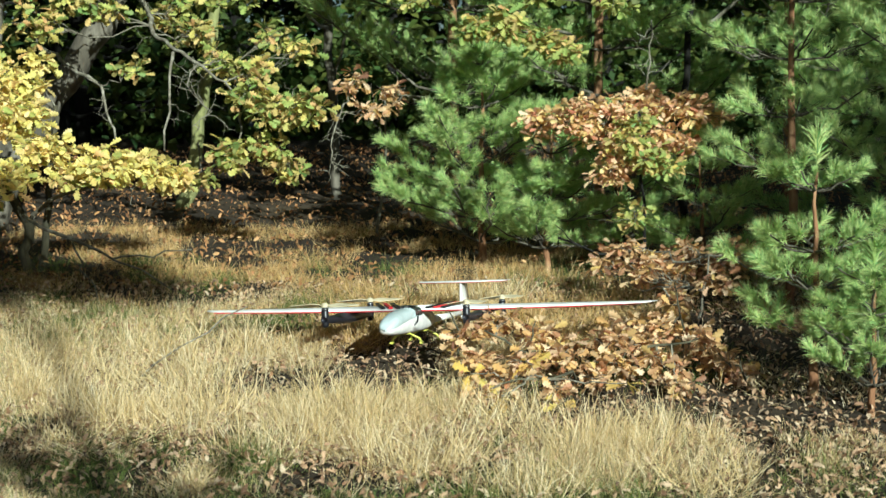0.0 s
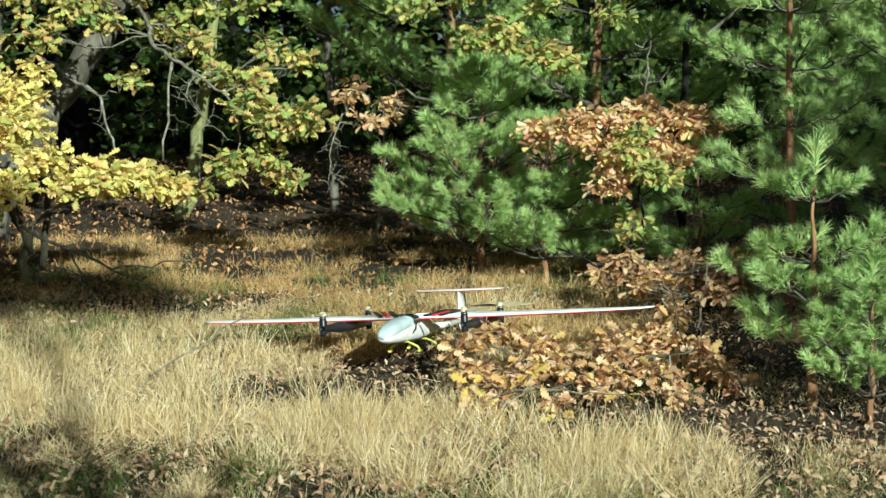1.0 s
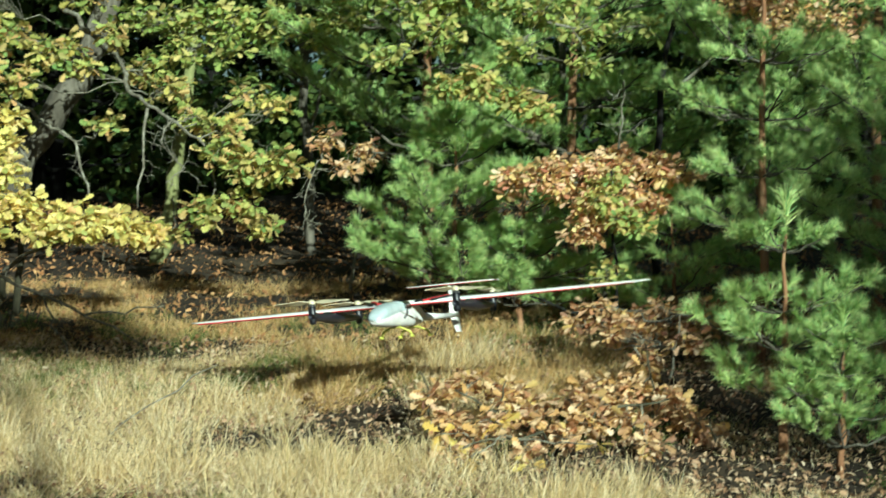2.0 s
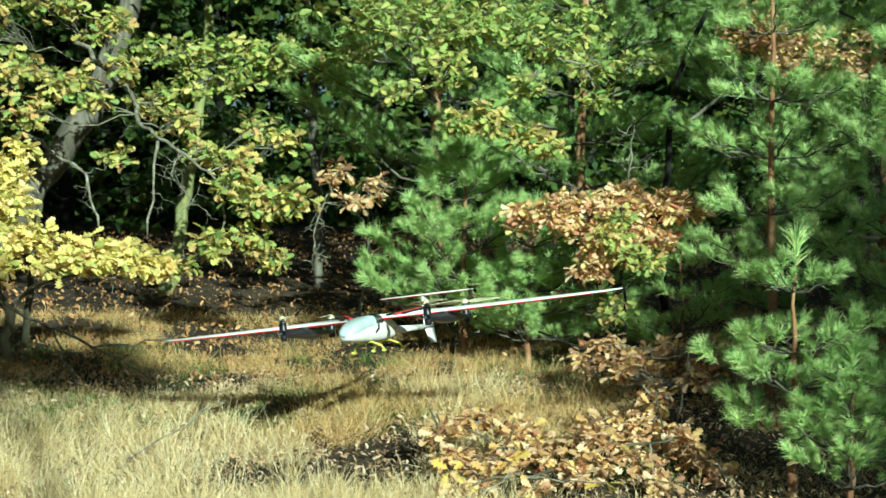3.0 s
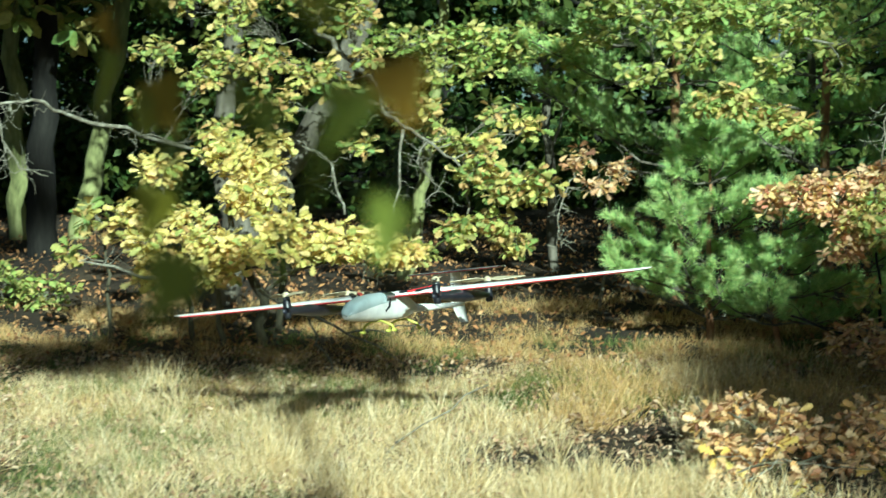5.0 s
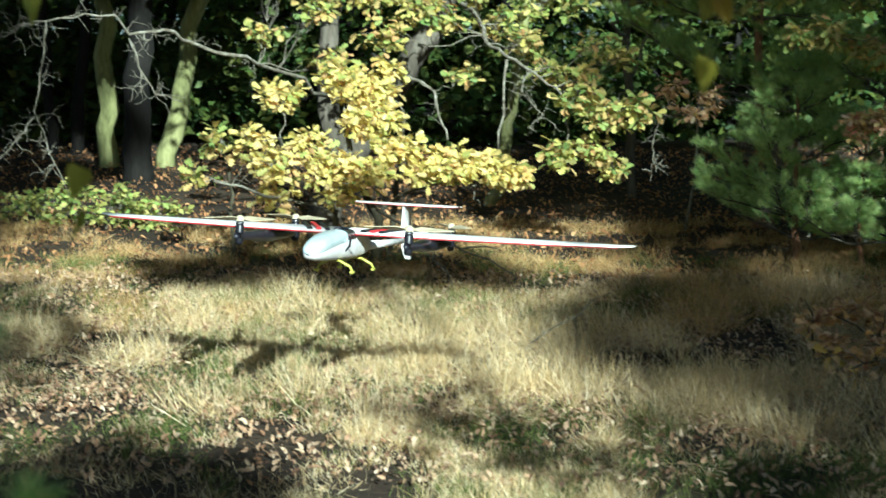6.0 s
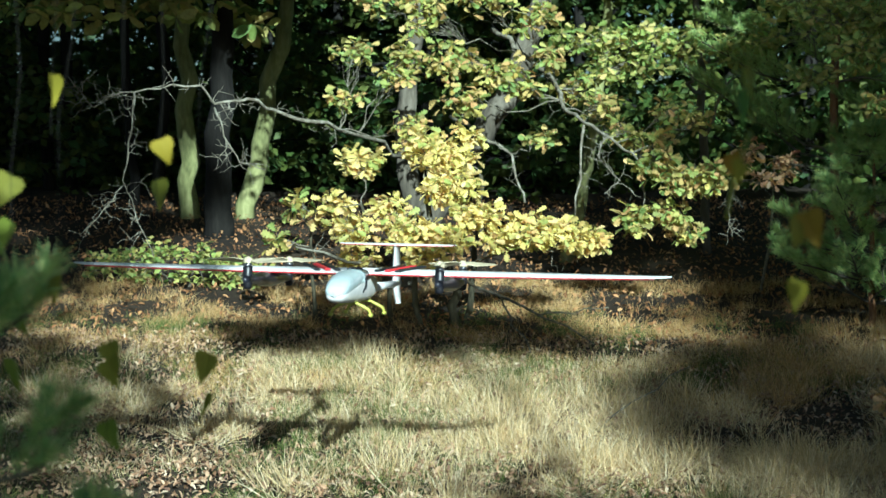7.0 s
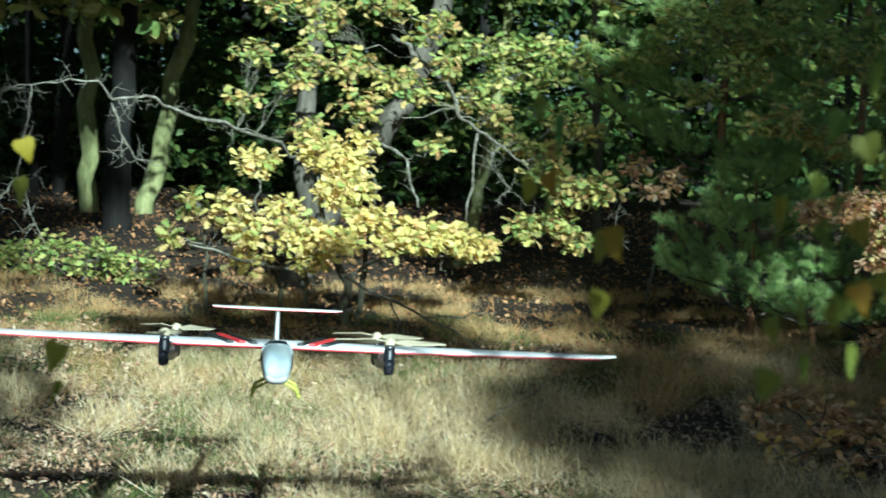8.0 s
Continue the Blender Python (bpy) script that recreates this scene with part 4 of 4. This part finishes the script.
bough = [Vector(p) - bb for p in ((1.3, -0.45, 2.34), (0.5, 0.1, 2.5), (-0.4, 0.7, 2.42), (-1.0, 1.15, 2.3), (-1.6, 1.35, 2.15))]
part("limb", mesh_of("limb", *tube(bough, taper(5, 0.015, 0.005), 7, 0.1, 6), TWIG, True), birch)
HEART_MESH = mesh_of("leaf", *HEART, BIRCH_LEAF)
br = random.Random(33)
# each hanging twig: where it leaves the bough, its lower end, heights of its leaves
HANGING = [((-1.5, 1.4, 2.2), (-1.53, 1.4, 1.72), (1.80,)), ((-1.33, 1.38, 2.2), (-1.4, 1.45, 1.6), (1.71, 1.655)), ((-1.4, 1.25, 2.2), (-1.46, 1.2, 1.50), (1.555, 1.545, 1.55)),
           ((-1.3, 1.15, 2.2), (-1.34, 1.1, 1.33), (1.46, 1.44, 1.37)), ((-1.25, 1.25, 2.25), (-1.28, 1.3, 1.34), (1.43, 1.38)),
           ]
NEARER = [((-0.5, 1.0, 2.4), (-0.53, 1.1, 1.5), (1.63, 1.62, 1.55)), ((-0.55, 1.1, 2.4), (-0.61, 1.22, 1.62), (1.76, 1.69, 1.66)),
           ((-0.3, 0.55, 2.4), (-0.33, 0.5, 1.5), (1.75, 1.67, 1.58)), ((-0.35, 0.6, 2.4), (-0.37, 0.58, 1.46), (1.68, 1.65, 1.57, 1.52)),
           ((-0.3, 0.7, 2.4), (-0.29, 0.62, 1.5), (1.79, 1.73, 1.66, 1.6, 1.54)), ((-0.28, 0.5, 2.4), (-0.295, 0.45, 1.52), (1.8, 1.71, 1.62, 1.56)),
           ((-1.5, 1.25, 2.2), (-1.5, 1.2, 1.4), (1.66, 1.6, 1.5, 1.43)),
           ((-0.56, 0.75, 2.4), (-0.602, 0.75, 1.635), (1.757, 1.703, 1.677,)), ((-0.34, 0.62, 2.4), (-0.343, 0.62, 1.488), (1.584, 1.530,)), ((-0.31, 0.66, 2.4), (-0.325, 0.66, 1.606), (1.690, 1.648,)), ((-0.29, 0.60, 2.4), (-0.307, 0.60, 1.540), (1.686, 1.582,))]
for k, (a, b, zs) in enumerate(HANGING + NEARER):
    tw = [p - bb for p in bent(a, b, 6, 0.02, k)]
    part("twig", mesh_of("twig", *tube(tw, taper(7, 0.0006, 0.0004), 4), BARK_DARK_SHADE), birch)
    for z in zs:
        f = (a[2] - z) / (a[2] - b[2])
        p = tw[min(6, int(f * 6))].lerp(tw[min(6, int(f * 6) + 1)], f * 6 % 1)
        out = Vector((br.uniform(-0.5, 0.5), br.uniform(-0.4, 0.1), -1))
        part("leaf", HEART_MESH, birch).matrix_basis = facing(out, 1.57 + br.gauss(0, 0.4), (0.029 if b[1] < 0.8 else 0.042) * br.uniform(0.85, 1.2), p)
# unseen crown clumps, placed to shade the near pine and the low verge
crown = []
for c, rad, tips in (((1.25, -0.5, 2.6), 0.35, 45), ((-0.75, -0.75, 2.22), 0.32, 110), ((1.75, -0.7, 2.45), 0.32, 70), ((1.2, -0.9, 2.9), 0.35, 60)):
    crown += [Matrix.Translation(-bb) @ m for m in rosettes(c, rad, tips, 5, 0.05, br)[1]]
part("crown", scattered("crown", HEART, crown, BIRCH_LEAF), birch, kind="stuff")
pine("young_pine", g(-1.56, 1.15), "young pine close to the camera in shade", 1.42, 0.38, 71, 0.5, 0.16, 0.0, 0.018, 100, 1.2, 0.12)

# a birch added out of view, its crown set to shade the right-hand pines
shade_birch = thing("birch_tree", g(4.5, 0.2), "unseen birch added to shade the pines on the right", "tree")
o = Vector(g(4.5, 0.2))
top = Vector((4.4, 0.5, 4.2))
part("trunk", mesh_of("trunk", *tube([q - o for q in bent(o - Vector((0, 0, 0.05)), top, 6, 0.02, 8)], taper(7, 0.05, 0.015), 10, 0.06, 8), TWIG, True), shade_birch)
clumps = ((4.75, 0.5, 3.6, 0.45, 120), (5.0, 0.4, 3.4, 0.55, 120), (4.4, 0.7, 3.0, 0.3, 30))
for x, y, z, rad, tips in clumps:
    part("limb", mesh_of("limb", *tube([q - o for q in bent(o.lerp(top, 0.6), (x, y, z), 5, 0.05, tips)], taper(6, 0.02, 0.006), 6), TWIG, True), shade_birch)
part("crown", scattered("crown", SIMPLE_LEAF, [Matrix.Translation(-o) @ m for x, y, z, rad, tips in clumps for m in rosettes((x, y, z), rad, tips, 6, 0.085, br)[1]], BIRCH_LEAF), shade_birch, kind="stuff")


# unseen oaks added behind the view to shade the wood, verge and pines
broadleaf("lane_oak", g(0.1, -6.0, -0.05), "tall oak added behind the view to cast shade", [([g(0.1, -6.0, -0.06), (0.15, -6.0, 2.6), (0.1, -6.0, 5.0), (0.2, -6.0, 7.4)], 0.13, 0.04)],
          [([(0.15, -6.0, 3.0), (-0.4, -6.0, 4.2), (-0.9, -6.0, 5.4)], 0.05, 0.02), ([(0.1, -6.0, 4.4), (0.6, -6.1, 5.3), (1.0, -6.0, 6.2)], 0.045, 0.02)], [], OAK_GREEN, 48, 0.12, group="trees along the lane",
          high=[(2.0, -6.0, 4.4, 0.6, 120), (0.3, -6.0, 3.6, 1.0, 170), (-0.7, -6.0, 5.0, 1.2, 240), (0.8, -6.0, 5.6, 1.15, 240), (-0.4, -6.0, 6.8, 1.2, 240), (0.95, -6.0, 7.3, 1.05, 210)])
broadleaf("lane_oak", g(3.6, -6.0, -0.05), "slender oak added behind the view to shade below the young oak", [([g(3.6, -6.0, -0.06), (3.62, -6.0, 3.0), (3.6, -6.0, 6.3)], 0.06, 0.02)],
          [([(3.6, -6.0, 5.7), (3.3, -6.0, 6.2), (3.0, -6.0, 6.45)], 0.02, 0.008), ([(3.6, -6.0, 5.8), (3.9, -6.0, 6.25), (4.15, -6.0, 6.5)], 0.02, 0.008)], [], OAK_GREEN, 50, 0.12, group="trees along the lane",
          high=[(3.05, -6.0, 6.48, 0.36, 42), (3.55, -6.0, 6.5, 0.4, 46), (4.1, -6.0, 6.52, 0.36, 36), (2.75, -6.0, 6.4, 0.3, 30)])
broadleaf("lane_oak", g(7.95, -6.0, -0.05), "tall oak added behind the view to cast shade", [([g(7.95, -6.0, -0.06), (7.95, -6.0, 2.6), (8.05, -6.0, 5.0), (7.95, -6.0, 7.4)], 0.13, 0.04)],
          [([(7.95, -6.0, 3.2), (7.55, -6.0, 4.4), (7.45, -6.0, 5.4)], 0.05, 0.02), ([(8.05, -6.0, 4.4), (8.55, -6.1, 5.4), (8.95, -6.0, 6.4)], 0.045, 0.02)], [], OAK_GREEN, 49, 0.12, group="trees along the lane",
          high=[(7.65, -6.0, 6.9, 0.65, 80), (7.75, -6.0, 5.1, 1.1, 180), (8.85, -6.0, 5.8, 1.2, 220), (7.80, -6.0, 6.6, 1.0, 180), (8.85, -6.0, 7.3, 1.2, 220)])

# an added poplar behind the view, leaned over so its shade sweeps in
sweep_at = Vector(g(15.1, -20.0, -0.05))
sweep_tree = thing("lane_poplar", sweep_at, "tall poplar added behind the view, leaned to sweep its shade", "tree", "trees along the lane")
part("trunk", mesh_of("trunk", *tube(bent((0, 0, 0), (0.2, 0, 13.5), 8, 0.01, 12), taper(9, 0.24, 0.05), 12, 0.06, 12), BARK_GREY, True), sweep_tree)
sweep_leaves = []
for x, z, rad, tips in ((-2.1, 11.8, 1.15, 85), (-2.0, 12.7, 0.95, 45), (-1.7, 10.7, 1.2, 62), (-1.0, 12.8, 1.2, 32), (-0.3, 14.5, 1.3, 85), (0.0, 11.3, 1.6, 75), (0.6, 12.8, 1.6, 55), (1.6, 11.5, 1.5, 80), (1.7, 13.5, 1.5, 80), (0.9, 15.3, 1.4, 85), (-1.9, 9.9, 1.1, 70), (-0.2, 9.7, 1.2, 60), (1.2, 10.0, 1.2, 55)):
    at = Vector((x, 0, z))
    part("limb", mesh_of("limb", *tube(bent((0.1, 0, z - 1.6), at, 5, 0.05, tips), taper(6, 0.07, 0.02), 7, 0.1, tips), BARK_GREY, True), sweep_tree)
    sweep_leaves += rosettes(at, rad, tips, 6, 0.42, br)[1]
part("crown", scattered("crown", SIMPLE_LEAF, sweep_leaves, OAK_GREEN), sweep_tree, kind="stuff")

# a second added poplar, its crown set to shade the depth of the wood
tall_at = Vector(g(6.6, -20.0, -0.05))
tall_tree = thing("lane_poplar", tall_at, "tall poplar added behind the view to shade the wood's depth", "tree", "trees along the lane")
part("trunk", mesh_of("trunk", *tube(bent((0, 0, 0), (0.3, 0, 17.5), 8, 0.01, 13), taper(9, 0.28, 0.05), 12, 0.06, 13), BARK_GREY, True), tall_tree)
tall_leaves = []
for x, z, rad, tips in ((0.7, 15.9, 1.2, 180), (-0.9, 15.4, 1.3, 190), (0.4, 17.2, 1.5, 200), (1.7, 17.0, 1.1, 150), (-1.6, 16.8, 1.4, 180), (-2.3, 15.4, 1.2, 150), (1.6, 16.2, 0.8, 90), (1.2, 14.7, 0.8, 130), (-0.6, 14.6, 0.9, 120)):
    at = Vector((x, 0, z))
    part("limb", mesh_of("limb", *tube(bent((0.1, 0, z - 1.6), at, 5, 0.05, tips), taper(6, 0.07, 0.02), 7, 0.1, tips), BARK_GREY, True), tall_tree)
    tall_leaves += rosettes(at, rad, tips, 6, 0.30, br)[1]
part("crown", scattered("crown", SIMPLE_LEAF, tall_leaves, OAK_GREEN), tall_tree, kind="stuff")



# ---- the model aircraft ----
def loft(sections, n=20, squarish=2.6):
    """A body along y through (y, half width, top, bottom) sections of rounded outline."""
    v, f = [], []
    for y, w, top, low in sections:
        c, h = (top + low) / 2, (top - low) / 2
        for k in range(n):
            a = 2 * math.pi * k / n
            ca, sa = math.cos(a), math.sin(a)
            v.append((math.copysign(abs(ca) ** (2 / squarish), ca) * w, y, c + math.copysign(abs(sa) ** (2 / squarish), sa) * h))
    for i in range(len(sections) - 1):
        for k in range(n):
            a, b = i * n + k, i * n + (k + 1) % n
            f.append((a, b, b + n, a + n))
    f += [tuple(range(n)), tuple(range(len(v) - 1, len(v) - n - 1, -1))]
    return v, f


def aerofoil(stations, n=9, lo=0.0, hi=1.0, puff=0.0, under=True):
    """A wing through stations (x, leading y, chord, z, thickness), covering lo..hi of the chord."""
    prof = [lo + (hi - lo) * i / (n - 1) for i in range(n)]
    thick = lambda c: 2.6 * (math.sqrt(max(c, 0)) * 0.62 - 0.32 * c - 0.30 * c ** 3)
    ring = [(c, 1) for c in prof] + [(c, -1) for c in (prof[::-1][1:-1] if lo == 0 and hi == 1 else prof[::-1])]
    v, f, m = [], [], len(ring)
    for x, y0, chord, z, t in stations:
        for c, s in ring:
            v.append((x, y0 + c * chord, z + s * (thick(c) * t * (0.62 if s > 0 else 0.38) + puff) + 0.12 * t * math.sin(math.pi * c)))
    for i in range(len(stations) - 1):
        for k in range(m):
            a, b = i * m + k, i * m + (k + 1) % m
            f.append((a, b, b + m, a + m))
    f += [tuple(range(m)), tuple(range(len(v) - 1, len(v) - m - 1, -1))]
    return v, f


aircraft = thing("model_aircraft", (0, 0, 0), "white and red model aeroplane with four lift propellers", "aircraft")
POD = [(-0.4495, 0.0011, -0.0500, -0.0460), (-0.446, 0.0167, -0.0360, -0.0576), (-0.435, 0.0260, -0.0234, -0.0640), (-0.40, 0.0316, -0.0054, -0.0688), (-0.34, 0.0344, 0.0100, -0.0711), (-0.26, 0.0353, 0.0180, -0.0720), (-0.12, 0.0353, 0.0220, -0.0720), (-0.02, 0.0335, 0.0180, -0.0688), (0.05, 0.0279, 0.0040, -0.0608), (0.10, 0.0186, -0.0126, -0.0496), (0.13, 0.0112, -0.0234, -0.0400)]
fuselage = part("fuselage", mesh_of("fuselage", *loft(POD), WHITE, True), aircraft)
cv, cf = loft([(-0.4495, 0.0012, -0.050, -0.052)] + [(y, w + 0.0015, t + 0.0018, t - (t - b) * f) for (y, w, t, b), f in zip(POD[1:7], (0.7, 0.74, 0.76, 0.7, 0.58, 0.45))] + [(-0.205, 0.0388, 0.0215, -0.02)])
part("canopy", mesh_of("canopy", cv, cf, CANOPY, True), fuselage, "glossy blue-grey canopy")
for s in (-1, 1):
    seam = [(s * x, y, z) for x, y, z in ((0.0, -0.155, 0.0245), (0.0186, -0.16, 0.0235), (0.0360, -0.175, -0.002), (0.0368, -0.185, -0.028), (0.0335, -0.215, -0.042))]
    part("canopy_seam", mesh_of("canopy_seam", *tube(seam, [0.004] * 5, 6), BLACK, True), fuselage, "black rubber canopy seam")
part("tail_boom", mesh_of("tail_boom", *tube([(0, 0.08, -0.036), (0, 0.3, -0.034), (0, 0.6, -0.030)], [0.016, 0.012, 0.010], 12), WHITE, True), aircraft)
for s in (-1, 1):
    half = [(s * 0.0, -0.13, 0.20, 0.010, 0.030), (s * 0.27, -0.12, 0.19, 0.010, 0.026), (s * 0.60, -0.09, 0.15, 0.012, 0.020), (s * 0.85, -0.05, 0.10, 0.015, 0.013), (s * 0.895, -0.02, 0.06, 0.018, 0.008), (s * 0.90, 0.0, 0.03, 0.02, 0.004)]
    if s < 0:
        half = half[::-1]
    wing = part("wing", mesh_of("wing", *aerofoil(half), WHITE, True), aircraft)
    inner = [h for h in half if abs(h[0]) < 0.88]
    red = [(x, y - 0.0012, c, z - 0.0042, t * 0.75) for x, y, c, z, t in inner]
    part("stripe", mesh_of("stripe", *aerofoil(red, 6, 0.0, 0.14, 0.0), RED, True), wing, "red leading-edge stripe")
    for j, (x0, m) in enumerate(((0.05, BLACK), (0.08, RED), (0.11, BLACK))):
        q = [(s * x0, -0.122), (s * (x0 + 0.016), -0.122), (s * (x0 + 0.075), -0.02), (s * (x0 + 0.06), -0.02)]
        top = [(x, y, 0.010 + (0.026 if y > -0.1 else 0.012)) for x, y in q]
        low = [(x, y, z - 0.006) for x, y, z in top]
        part("flash", mesh_of("flash", top + low, [(0, 1, 2, 3), (7, 6, 5, 4), (0, 4, 5, 1), (1, 5, 6, 2), (2, 6, 7, 3), (3, 7, 4, 0)], m), wing, "slanting painted flash")
    pod = [(-0.35, 0.012, 0.0, -0.020), (-0.33, 0.015, 0.004, -0.026), (-0.24, 0.014, 0.002, -0.028), (-0.18, 0.020, 0.008, -0.034), (-0.08, 0.021, 0.006, -0.036), (0.06, 0.014, 0.0, -0.028), (0.16, 0.010, -0.004, -0.022), (0.175, 0.006, -0.008, -0.018)]
    boom = part("motor_boom", mesh_of("motor_boom", *[loft(pod, 12, 2.2)][0], CARBON, True), aircraft, "dark carbon motor boom")
    boom.location.x = s * 0.27
    for y in (-0.335, 0.16):
        mv, mf = tube([(0, 0, -0.038), (0, 0, -0.031), (0, 0, -0.012), (0, 0, 0.022), (0, 0, 0.026)], [0.009, 0.0125, 0.0135, 0.0135, 0.011], 14)
        motor = part("motor", mesh_of("motor", mv, mf, BLACK, True), aircraft, "black electric motor")
        motor.location = (s * 0.27, y, 0)
        part("motor_bell", mesh_of("motor_bell", *tube([(0, 0, 0.026), (0, 0, 0.030), (0, 0, 0.036)], [0.013, 0.013, 0.006], 12), STEEL, True), motor, "bare metal bell")
bv, bf = [], []
for s in (-1, 1):
    stations = [(0.012, 0.007, 0.3), (0.04, 0.014, 0.45), (0.08, 0.013, 0.3), (0.115, 0.010, 0.2), (0.135, 0.004, 0.15)]
    k = len(bv)
    for x, w, tw in stations:
        for yy, zz in ((-1, -0.001), (-1, 0.001), (1, 0.001), (1, -0.001)):
            bv.append((s * x, s * w * yy, 0.042 + zz + yy * w * tw))
    for i in range(len(stations) - 1):
        for j in range(4):
            a, b = k + i * 4 + j, k + i * 4 + (j + 1) % 4
            bf.append((a, b, b + 4, a + 4))
    bf += [tuple(range(k, k + 4)), tuple(range(len(bv) - 1, len(bv) - 5, -1))]
hv, hf = tube([(0, 0, 0.035), (0, 0, 0.046), (0, 0, 0.052)], [0.013, 0.013, 0.005], 10)
PROP = mesh_of("propeller", *joined([(bv, bf), (hv, hf)]), CREAM)
propellers = []
for s in (-1, 1):
    for y in (-0.335, 0.16):
        p = part("propeller", PROP, aircraft, "cream two-bladed propeller")
        propellers.append((p, s * 0.27, y, s * (1 if y < 0 else -1)))
fin = [(0.092, 0.505, 0.10), (0.02, 0.500, 0.12), (-0.03, 0.49, 0.135), (-0.07, 0.53, 0.11), (-0.098, 0.57, 0.075)]
fv, ff = [], []
for z, y0, c in fin:
    for f_, w in ((0, 0.001), (0.12, 0.006), (0.4, 0.008), (1, 0.0015)):
        fv.append((w, y0 + f_ * c, z))
    for f_, w in ((1, 0.0015), (0.4, 0.008), (0.12, 0.006), (0, 0.001)):
        fv.append((-w, y0 + f_ * c, z))
for i in range(len(fin) - 1):
    for k in range(8):
        a, b = i * 8 + k, i * 8 + (k + 1) % 8
        ff.append((a, b, b + 8, a + 8))
ff += [tuple(range(8)), tuple(range(len(fv) - 1, len(fv) - 9, -1))]
part("fin", mesh_of("fin", fv, ff, WHITE, True), aircraft)
tail = [(-0.19, 0.545, 0.06, 0.098, 0.006), (-0.17, 0.52, 0.09, 0.096, 0.010), (0.0, 0.50, 0.115, 0.095, 0.013), (0.17, 0.52, 0.09, 0.096, 0.010), (0.19, 0.545, 0.06, 0.098, 0.006)]
tailplane = part("tailplane", mesh_of("tailplane", *aerofoil(tail), WHITE, True), aircraft)
part("stripe", mesh_of("stripe", *aerofoil([(x, y - 0.001, c, z - 0.002, t * 0.85) for x, y, c, z, t in tail], 6, 0.0, 0.16), RED, True), tailplane, "red leading-edge stripe")
for y in (-0.22, 0.0):
    bow = [(-0.058, y + 0.012, -0.106), (-0.050, y + 0.008, -0.090), (-0.038, y, -0.083), (-0.018, y, -0.073), (0.018, y, -0.073), (0.038, y, -0.083), (0.050, y + 0.008, -0.090), (0.058, y + 0.012, -0.106)]
    skid = part("landing_leg", mesh_of("landing_leg", *tube(bow, [0.004, 0.0045, 0.0045, 0.004, 0.004, 0.0045, 0.0045, 0.004], 8), YELLOW, True), aircraft, "bright yellow bowed landing leg")
    for s in (-1, 1):
        part("foot", mesh_of("foot", *tube([(s * 0.058, y - 0.01, -0.106), (s * 0.058, y + 0.012, -0.108), (s * 0.058, y + 0.03, -0.106)], [0.004, 0.0055, 0.004], 8), YELLOW, True), skid)


def flight(x, y, z, yaw, nose, bank):
    """Where the aircraft is, and how it is turned about its upright, cross and long axes, in degrees."""
    turn = Matrix.Rotation(radians(yaw), 4, "Z") @ Matrix.Rotation(radians(nose), 4, "X") @ Matrix.Rotation(radians(bank), 4, "Y")
    return Matrix.Translation((x, y, z)) @ turn


def motions():
    walk(aircraft, [
        (0, flight(-0.071, 6.286, 0.825, -17.1, -3.0, -2.7)),
        (0.5, flight(-0.071, 6.278, 0.830, -17.1, -2.9, -4.5)),
        (1, flight(-0.072, 6.278, 0.835, -17.1, -3.0, -3.3)),
        (1.5, flight(-0.053, 6.303, 0.886, -18.0, -3.8, -1.9)),
        (2, flight(-0.001, 6.171, 1.071, -17.3, -3.8, -6.4)),
        (2.2, flight(-0.003, 6.125, 1.161, -16.9, -2.2, -8.5)),
        (3.3, flight(-0.228, 6.129, 1.158, -16.9, -2.1, -6.6)),
        (3.5, flight(-0.295, 6.140, 1.168, -16.3, -1.0, -5.3)),
        (4, flight(-0.518, 6.016, 1.211, -15.6, -1.3, -1.4)),
        (4.5, flight(-0.731, 5.913, 1.218, -15.3, -3.1, -4.6)),
        (4.7, flight(-0.820, 5.859, 1.235, -15.2, -2.6, -7.0)),
        (5.8, flight(-1.438, 4.740, 1.113, -11.2, -2.0, 1.0)),
        (6, flight(-1.509, 4.593, 1.172, -8.1, -1.8, 2.7)),
        (6.5, flight(-1.626, 4.257, 1.312, -2.3, -1.6, 1.9)),
        (7, flight(-1.643, 4.015, 1.360, 1.3, -2.9, 1.0)),
        (7.2, flight(-1.578, 3.791, 1.367, 6.8, -1.0, 8.8)),
        (7.4, flight(-1.569, 3.695, 1.343, 9.2, -2.9, 9.7)),
        (7.5, flight(-1.562, 3.591, 1.319, 9.8, -3.5, 4.6)),
        (7.7, flight(-1.486, 3.468, 1.254, 10.6, -4.7, -4.1)),
        (8, flight(-1.392, 3.321, 1.215, 12.1, -4.0, 1.3)),
    ])
    # the added poplar leans step by step to draw its shade across the right
    walk(sweep_tree, [(t, pose(*sweep_at, 0, -lean, 0)) for t, lean in ((0, -1.8), (1, -1.6), (2.2, -1.4), (3.3, -0.6), (4, 0.2), (4.7, 1.6), (5.8, 9.6), (6.5, 10.7), (7.2, 10.5), (8, 10.8))])
    for n, (p, x, y, way) in enumerate(propellers):
        walk(p, [(i / 10, pose(x, y, 0, 0, 0, way * (80 * i + 37 * n))) for i in range(81)])


motions()
